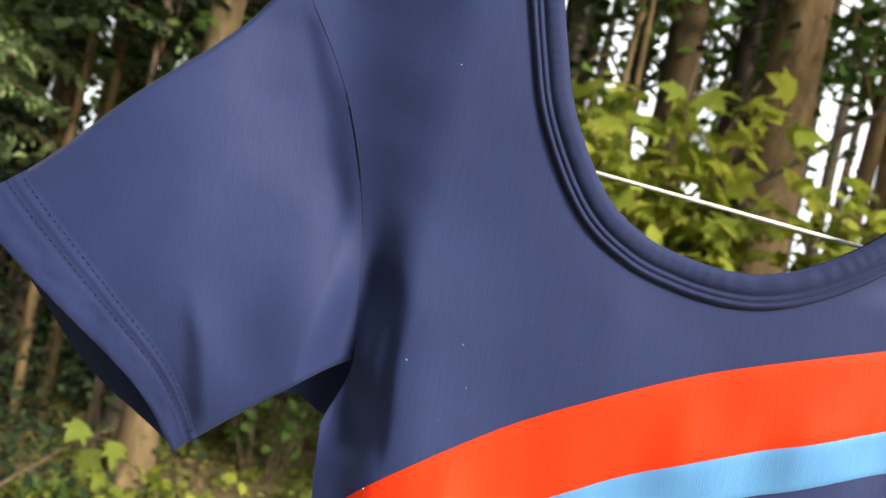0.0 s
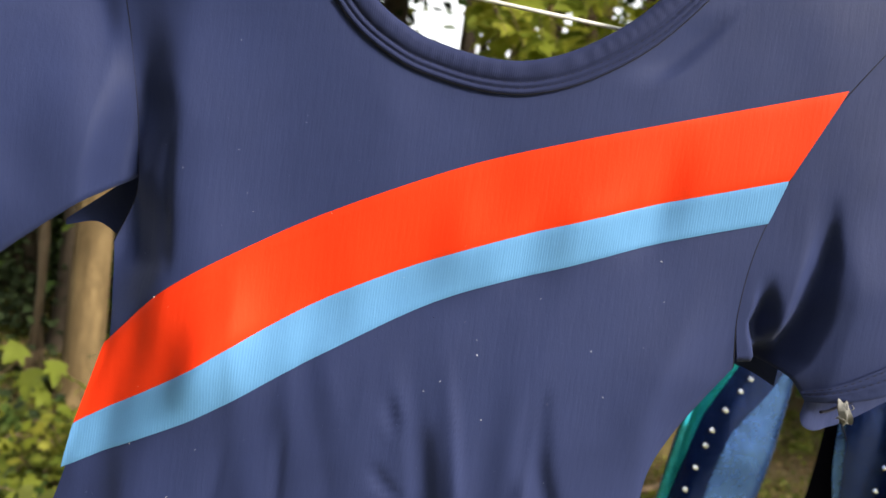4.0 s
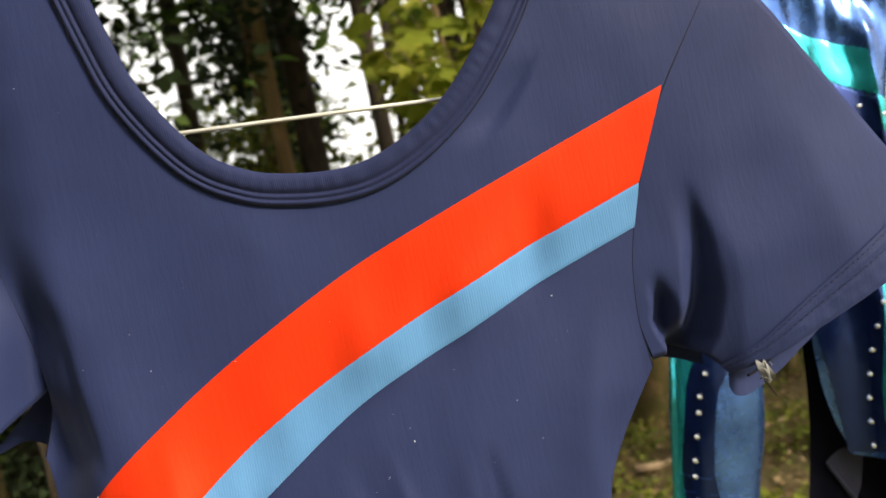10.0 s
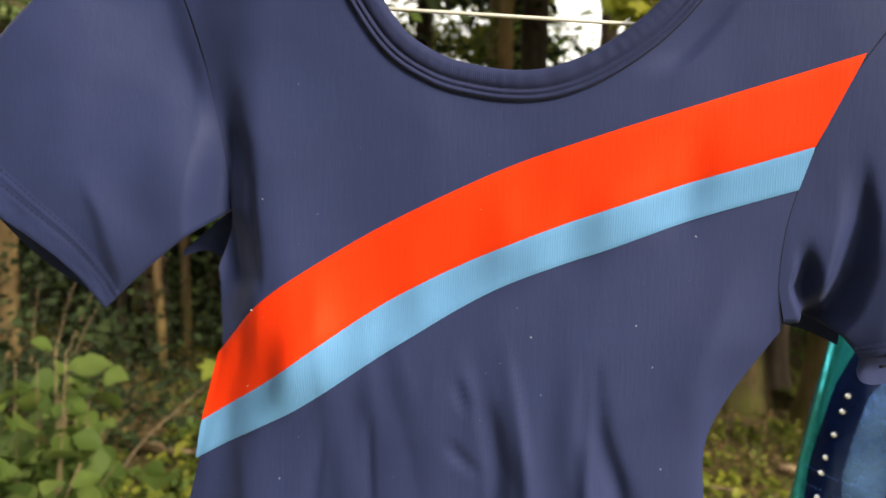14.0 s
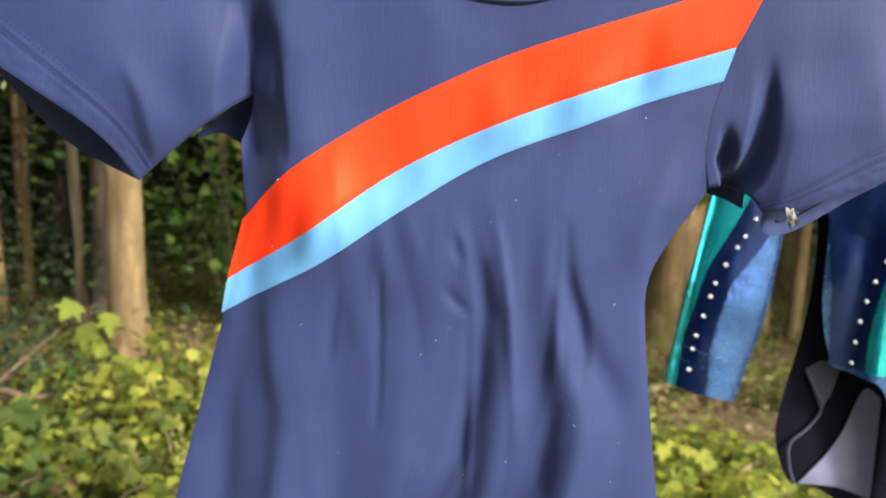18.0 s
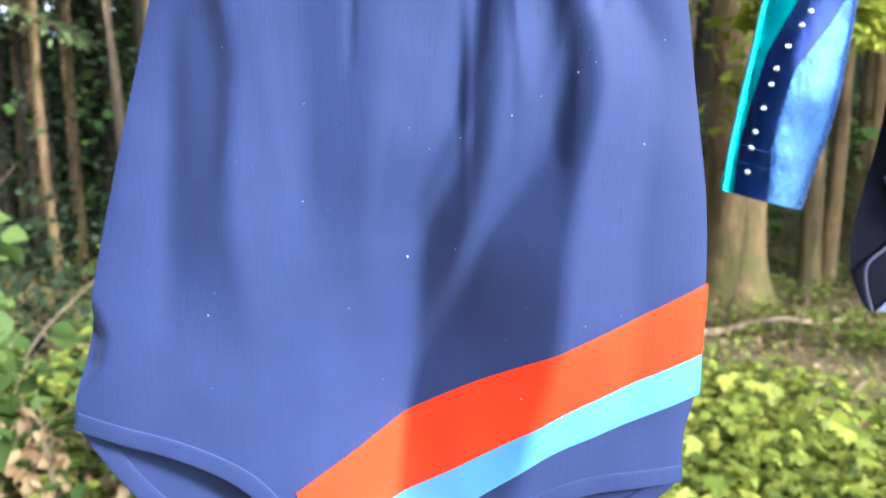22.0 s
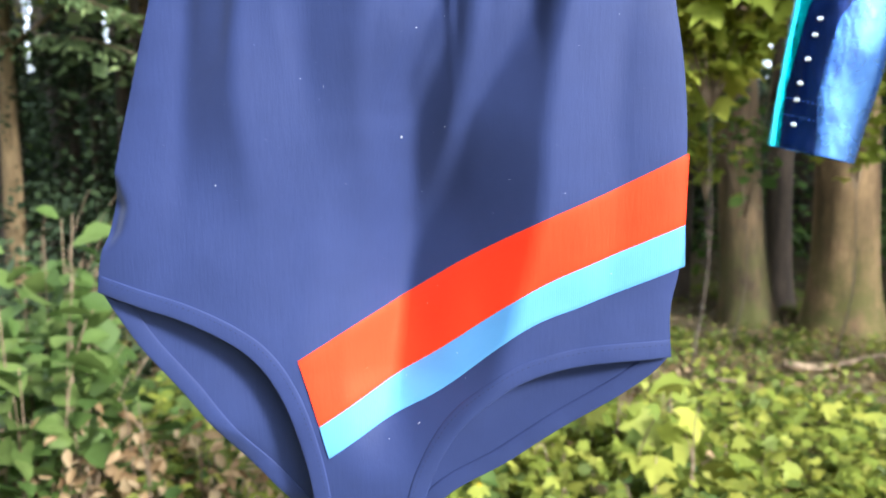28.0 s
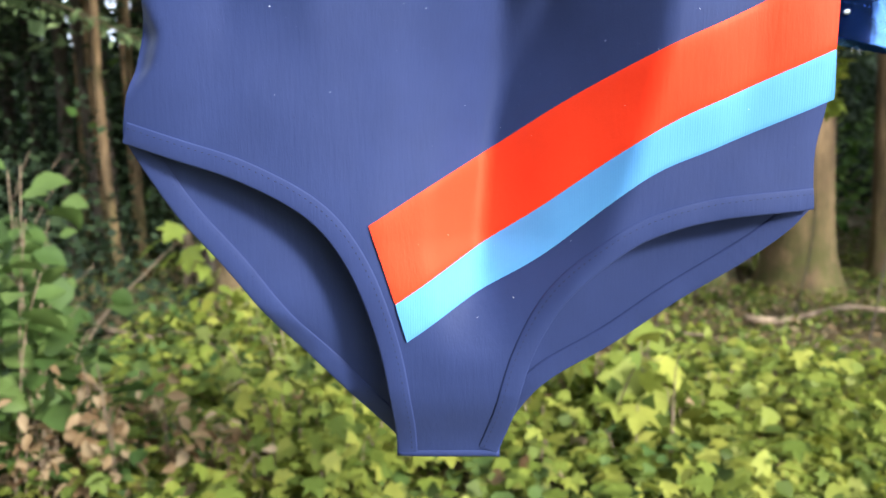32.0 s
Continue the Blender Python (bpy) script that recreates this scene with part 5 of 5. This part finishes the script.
# ---- shrubs, saplings and boughs near the clearing ----
def shrub(name, label, x, y, rad, z0, z1, stems, per, size, mat, seed, fine=True, tilt=0.75, lobed=False):
    r = np.random.default_rng(seed)
    g = ground_z(x, y)
    th = thing(name, label, "shrub", at=(x, y, g))
    pts, aims = [], []
    foot = np.array((x, y, g - 0.02))
    if z0 > 0.7:
        head = np.array((x + 0.06, y, g + z0 - 0.25))
        child("stem", tube("stem", spline([foot, (foot + head) / 2 + np.array((0.05, 0.03, 0)), head], 12), list(np.linspace(0.004, 0.002, 12)), BARK_DARK, 6), th)
        foot = head
    for s in range(stems):
        a, L = r.uniform(0, 2 * math.pi), rad * r.uniform(0.3, 1.0)
        top = np.array((x + L * math.cos(a), y + L * math.sin(a), g + z0 + (z1 - z0) * r.random()))
        base = foot + np.array((0.12 * math.cos(a), 0.12 * math.sin(a), 0)) * (z0 <= 0.7)
        c = spline([base, base * 0.45 + top * 0.55 + np.array((0, 0, 0.12)), top], 12)
        child("stem", tube("stem", c, list(np.linspace(0.004, 0.0012, 12)), TWIG, 5), th)
        for k in range(per):
            t = r.uniform(0.35, 1.0)
            q = c[int(t * 11)]
            pts.append(q + r.normal(0, 0.045, 3))
            aims.append((r.normal(0, 1), r.normal(-0.3, 1), r.normal(-0.3, 0.3)))
    child("leaves", leaf_mesh("leaves", pts, r.uniform(0.65, 1.25, len(pts)) * size, mat, seed + 1, tilt, 0.24 if name == "dry_branch" else 0.52 if lobed else 0.44, fine, aims, lobed), th, kind="stuff")
    return th


shrub("shrub", "leafy green shrub with oval leaves at the clearing's edge", -1.22, 1.95, 0.42, 0.30, 0.92, 28, 15, 0.090, LEAF_SHRUB, 101)
shrub("shrub", "low green shrub with oval leaves", -1.55, 2.5, 0.5, 0.2, 0.75, 26, 14, 0.080, LEAF_SHRUB, 103)
shrub("shrub", "low bramble with bright green leaves", -0.45, 2.35, 0.45, 0.10, 0.40, 26, 14, 0.05, LEAF_GROUND, 105, lobed=True)
shrub("shrub", "low bramble with bright green leaves", 0.25, 2.25, 0.35, 0.08, 0.38, 26, 16, 0.048, LEAF_BRIGHT, 107, lobed=True)
shrub("shrub", "low plant with bright yellow-green leaves", -0.75, 3.2, 0.4, 0.08, 0.34, 22, 14, 0.05, LEAF_BRIGHT, 109, lobed=True)
shrub("shrub", "dark green undergrowth shrub", -2.3, 3.6, 0.6, 0.2, 0.9, 24, 14, 0.07, LEAF_SHADE_DARK, 111)
shrub("shrub", "young green shrub between the trunks", -0.72, 4.9, 0.5, 0.4, 1.5, 26, 16, 0.06, LEAF_MID, 113)
shrub("shrub", "tall young maple with bright yellow-green leaves", 0.72, 3.5, 0.62, 1.42, 2.4, 46, 18, 0.115, LEAF_MAPLE, 115, lobed=True)
shrub("shrub", "tall young maple with bright yellow-green leaves", 1.50, 3.3, 0.55, 1.38, 2.4, 24, 16, 0.12, LEAF_MAPLE, 117, lobed=True)
shrub("shrub", "young tree with green leaves hanging before the trunks", 1.02, 4.2, 0.32, 0.9, 1.9, 9, 12, 0.07, LEAF_MID, 119)
shrub("shrub", "bushy undergrowth with lit green leaves behind the trunks", -0.95, 6.0, 0.7, 0.9, 2.3, 42, 18, 0.085, LEAF_BRIGHT, 131, False)
shrub("shrub", "bushy undergrowth with lit green leaves behind the trunks", 0.35, 6.3, 0.8, 0.7, 1.65, 36, 18, 0.085, LEAF_BRIGHT, 133, False)
shrub("shrub", "bushy undergrowth with green leaves behind the trunks", -1.9, 6.4, 0.8, 0.9, 2.1, 30, 18, 0.085, LEAF_MID, 135, False)
for i, (x, y, z) in enumerate([(-1.02, 1.98, 0.50), (-0.98, 1.93, 0.38), (-1.12, 1.90, 0.46), (-0.86, 2.10, 0.30), (-0.52, 1.92, 0.22)]):
    shrub("dry_branch", "branch with withered brown curled leaves", x, y, 0.12, 0.16, z, 9, 11, 0.050, LEAF_DRY, 121 + i * 40, True, 1.4)
sapling = thing("sapling", "small maple sapling with a leaning grey stem and few leaves", "sapling", at=(-1.55, 3.05, ground_z(-1.55, 3.05)))
lean_stem = spline([(-1.58, 3.05, ground_z(-1.58, 3.05) - 0.02), (-1.40, 3.03, 0.24), (-1.20, 3.0, 0.43), (-1.06, 2.98, 0.55), (-0.98, 2.97, 0.60)], 24)
child("stem", tube("stem", lean_stem, list(np.linspace(0.007, 0.002, 24)), TWIG, 6), sapling)
r = np.random.default_rng(45)
for i, (dx, dz, big) in enumerate([(-0.10, -0.01, 0.10), (-0.02, 0.05, 0.085), (0.02, -0.03, 0.11), (0.08, 0.00, 0.105), (0.13, -0.04, 0.09), (-0.06, -0.06, 0.08), (0.05, -0.10, 0.075)]):
    q = np.array((-1.03 + dx, 2.97 + r.normal(0, 0.03), 0.56 + dz))
    child("stalk", tube("stalk", [lean_stem[-4], (lean_stem[-4] + q) / 2 + np.array((0, 0, 0.015)), q], 0.0012, TWIG, 5), sapling)
    child("leaf", leaf_mesh("leaf", [q], [big], LEAF_BRIGHT, 460 + i, 0.5, 0.55, True, [(dx * 6, -0.9, -0.35)], True), sapling)


def bough(x, y, z, to, seed):
    """A drooping conifer bough: stem with side twigs full of needles."""
    r = np.random.default_rng(seed)
    th = thing("conifer_bough", "drooping feathery green conifer bough", "branch", "conifer boughs", (x, y, z))
    a, b = np.array((x, y, z), float), np.array(to, float)
    c = spline([a, (a + b) / 2 + np.array((0, 0, 0.10)), b], 16)
    child("stem", tube("stem", c, list(np.linspace(0.010, 0.003, 16)), TWIG, 6), th)
    pts, aims = [], []
    fwd = (b - a) / np.linalg.norm(b - a)
    sidew = np.cross(fwd, (0, 0, 1))
    for k in range(320):
        t = r.uniform(0.1, 1.0)
        q = c[int(t * 15)]
        s = r.choice([-1, 1])
        L = (1.15 - t) * 0.40 * r.random()
        pts.append(q + sidew * s * L + fwd * L * 0.5 + np.array((0, 0, -0.25 * L)) + r.normal(0, 0.012, 3))
        aims.append(sidew * s + fwd * 0.9 + np.array((0, 0, -0.3)))
    child("needles", leaf_mesh("needles", pts, r.uniform(0.05, 0.10, len(pts)), NEEDLE, seed + 1, 0.3, 0.16, False, aims), th, kind="stuff")


r = np.random.default_rng(5)
for i in range(26):
    z = r.uniform(1.5, 3.2)
    x, y = -3.2 + r.normal(0, 0.2), 4.6 + r.normal(0, 0.5)
    bough(x, y, z + 0.2, (x + r.uniform(0.7, 1.7), y + r.uniform(-1.0, 0.3), z - r.uniform(0.0, 0.2)), 200 + i)

shrub("shrub", "low bramble with large bright green leaves", 0.44, 2.2, 0.16, 0.22, 0.42, 9, 6, 0.095, LEAF_BRIGHT, 141, lobed=True)
shrub("shrub", "low bush with bright yellow-green leaves", 0.62, 2.45, 0.30, 0.06, 0.26, 26, 15, 0.042, LEAF_BRIGHT, 143, lobed=True)
shrub("shrub", "low bush with bright yellow-green leaves", -0.35, 1.95, 0.28, 0.08, 0.34, 26, 16, 0.048, LEAF_BRIGHT, 145, lobed=True)
shrub("shrub", "leaf spray of a young tree before the trunks", 0.80, 4.0, 0.22, 1.0, 1.35, 8, 12, 0.075, LEAF_MAPLE, 147, lobed=True)
shrub("shrub", "leaf spray of a young tree before the trunks", 1.42, 3.9, 0.20, 1.05, 1.45, 8, 12, 0.08, LEAF_MAPLE, 149, lobed=True)

# a few yellow flowers among the leaves
for i, (x, y, z) in enumerate([(-0.05, 2.10, 0.25), (0.00, 2.16, 0.21), (-0.02, 2.02, 0.16)]):
    g = ground_z(x, y)
    fl = thing("flower", "small yellow flower on a thin green stem", "flower", "yellow flowers", (x, y, g))
    child("stem", tube("stem", [(x, y, g - 0.01), (x + 0.01, y, g + z * 0.6), (x, y, g + z)], 0.0015, LEAF_MID, 5), fl)
    a = np.linspace(0, 2 * math.pi, 8, endpoint=False)
    child("petals", leaf_mesh("petals", [(x, y, g + z)] * 8, [0.022] * 8, FLOWER, 400 + i, 0.4, 0.35, True, [(math.cos(q), math.sin(q) - 0.2, 0.35) for q in a]), fl)

# ---- ground cover ----
def patches(x, y):
    """How thickly plants grow: patchy, and sparser under the large trees."""
    return noise.noise((x * 1.1, y * 1.1, 3.3)) + 0.5 * noise.noise((x * 3.1, y * 3.1, 8.1)) - 0.22 * smooth01((x - 0.9) / 0.9) + 0.1


def herbs(name, label, num, x0, x1, y0, y1, size, high, mat, seed, bare, lobed=True):
    """Low plants: rosettes of stalked leaves that face outwards and up."""
    r = np.random.default_rng(seed)
    pts, aims, sizes = [], [], []
    for _ in range(num):
        x, y = r.uniform(x0, x1), r.uniform(y0, y1)
        if patches(x, y) < bare + r.normal(0, 0.12):
            continue
        g, h, big = ground_z(x, y), high * r.uniform(0.4, 1.2), size * r.uniform(0.6, 1.25)
        for k in range(int(r.integers(8, 17))):
            a, up = r.uniform(0, 2 * math.pi), r.uniform(0.35, 1.0)
            out = (1.15 - up * 0.6) * h * 0.55 + 0.015
            pts.append((x + out * math.cos(a), y + out * math.sin(a), g + h * up))
            aims.append((math.cos(a), math.sin(a), -0.35))
            sizes.append(big * r.uniform(0.7, 1.15))
    return tagged(new(name, leaf_mesh(name, pts, sizes, mat, seed + 1, 0.35, 0.52 if lobed else 0.42, True, aims, lobed)), label, "plants", kind="stuff")


herbs("ground_plants", "low plants with lobed yellow-green leaves", 800, -2.6, 2.2, 1.45, 3.3, 0.042, 0.15, LEAF_GROUND, 331, -0.22)
herbs("ground_plants", "bushy bramble with bright yellow-green leaves", 360, -1.9, 1.3, 1.5, 3.0, 0.052, 0.24, LEAF_BRIGHT, 333, 0.05)
herbs("ground_plants", "small lobed green plants between the trees", 800, -1.7, 4.2, 3.0, 5.8, 0.040, 0.09, LEAF_GROUND, 335, -0.05)
herbs("ground_plants", "patches of yellow-green plants among dry leaves", 340, 0.45, 2.2, 1.9, 3.7, 0.040, 0.11, LEAF_MAPLE, 339, -0.12)
herbs("ground_plants", "dull green low plants in the shade", 240, -2.4, 0.6, 1.7, 3.8, 0.055, 0.18, LEAF_SHRUB, 337, 0.0, False)
def cover(name, label, num, per, x0, x1, y0, y1, lo, hi, size, mat, seed, tilt=0.6, fine=True, bare=-2.0):
    r = np.random.default_rng(seed)
    pts = []
    for _ in range(num):
        x, y = r.uniform(x0, x1), r.uniform(y0, y1)
        if patches(x, y) < bare:
            continue
        k = max(2, int(per * r.uniform(0.4, 1.5)))
        q = r.normal(0, 0.11, (k, 2)) + (x, y)
        for a, b in q:
            pts.append((a, b, ground_z(a, b) + lo + (hi - lo) * r.random()))
    return tagged(new(name, leaf_mesh(name, pts, r.uniform(0.6, 1.3, len(pts)) * size, mat, seed + 1, tilt, 0.42, fine)), label, "plants", kind="stuff")


cover("leaf_litter", "dry brown leaves lying on the forest floor", 1500, 14, -4, 4.5, 1.0, 7, 0.005, 0.03, 0.036, LITTER, 301, 0.3, False)
cover("ground_plants", "low yellow-green plants covering the forest floor", 1100, 16, -4, 4.5, 1.2, 6.5, 0.015, 0.08, 0.026, LEAF_GROUND, 303, bare=-0.35)
cover("leaf_litter", "withered tan leaves caught among the low plants", 26, 3, -1.6, 0.6, 1.4, 3.0, 0.05, 0.22, 0.045, LEAF_DRY, 309, 1.0)
cover("ground_plants", "low green plants near the clearing", 60, 18, -2.5, 1.2, 1.3, 3.2, 0.03, 0.22, 0.036, LEAF_GROUND, 305)
cover("ground_plants", "bright yellow-green leaves of low plants", 60, 14, -1.5, 2.5, 1.6, 4.2, 0.04, 0.16, 0.034, LEAF_BRIGHT, 307, bare=-0.1)

cover("ground_plants", "small yellow-green plants between the trees", 240, 15, 0.4, 4.2, 1.8, 5.6, 0.015, 0.08, 0.028, LEAF_GROUND, 311, bare=-0.30)
cover("leaf_litter", "pale dry leaves between the trees", 300, 8, 0.4, 4.2, 1.8, 5.4, 0.01, 0.05, 0.032, LEAF_DRY, 313, 0.4, False)

# fallen sticks
for i, (x, y, a, L, d) in enumerate([(-1.35, 3.55, 0.05, 0.55, 0.018), (1.6, 3.9, 0.3, 0.9, 0.020), (0.9, 3.4, -0.4, 0.5, 0.012), (1.5, 2.9, 0.7, 0.6, 0.012), (-0.4, 3.8, 0.2, 0.6, 0.012)]):
    z = ground_z(x, y) + 0.05
    pts = [(x + L * t * math.cos(a), y + L * t * math.sin(a), z + 0.02 * math.sin(9 * t + i)) for t in np.linspace(-0.5, 0.5, 9)]
    tagged(new("stick", tube("stick", pts, list(np.linspace(d, d * 0.5, 9)), TWIG, 7)), "fallen bare stick lying on the forest floor", "stick", "fallen sticks")


# ---- unseen woods added behind and above to block light, open towards the low sun ----
r = np.random.default_rng(515)
# trees out of view on the right, added to shade the trunks there
for i, (x, y, d) in enumerate([(5.8, 2.6, 0.24), (6.4, 3.8, 0.2), (5.6, 4.6, 0.28), (7.3, 2.9, 0.3), (7.6, 5.0, 0.22)]):
    tree(x, y, d, (BARK_DARK, BARK_BROWN)[i % 2], dark, seed=560 + i, crown=(2.4, 8.5, 1.8, 26, 120), leaf=LEAF_MID, leaf_size=0.14)
for i in range(12):
    a = radians(-172 + 15 * i + r.uniform(-4, 4))
    if a > radians(-70):
        continue
    d = r.uniform(4.2, 6.5)
    tree(d * math.cos(a), d * math.sin(a), r.uniform(0.16, 0.32), (BARK_DARK, BARK_BROWN)[i % 2], dark, seed=520 + i, crown=(1.6, 8.5, 1.9, 26, 120), leaf=(LEAF_SHADE_DARK, LEAF_MID)[i % 2], leaf_size=0.14)
c = []
for _ in range(420):
    a, d, z = r.uniform(-math.pi, 0.0), r.uniform(5.5, 11.0), r.uniform(0.2, 4.0)
    if a < radians(-74):
        c.append((d * math.cos(a), d * math.sin(a), z))
# leaf clumps out of view on the right, added to shade the deeper trees
for _ in range(80):
    a, d, z = r.uniform(radians(20), radians(54)), r.uniform(6.0, 10.0), r.uniform(2.0, 7.5)
    c.append((d * math.cos(a), d * math.sin(a), z))
p = clumps(r, c, [(1.2, 1.2, 0.6)] * len(c), 70)
tagged(new("forest_edge", leaf_mesh("forest_edge", p, r.uniform(0.6, 1.3, len(p)) * 0.30, LEAF_SHADE_DARK, 516, 0.7, 0.5, False)), "unseen dark green foliage that blocks light round the clearing", "foliage", kind="stuff")
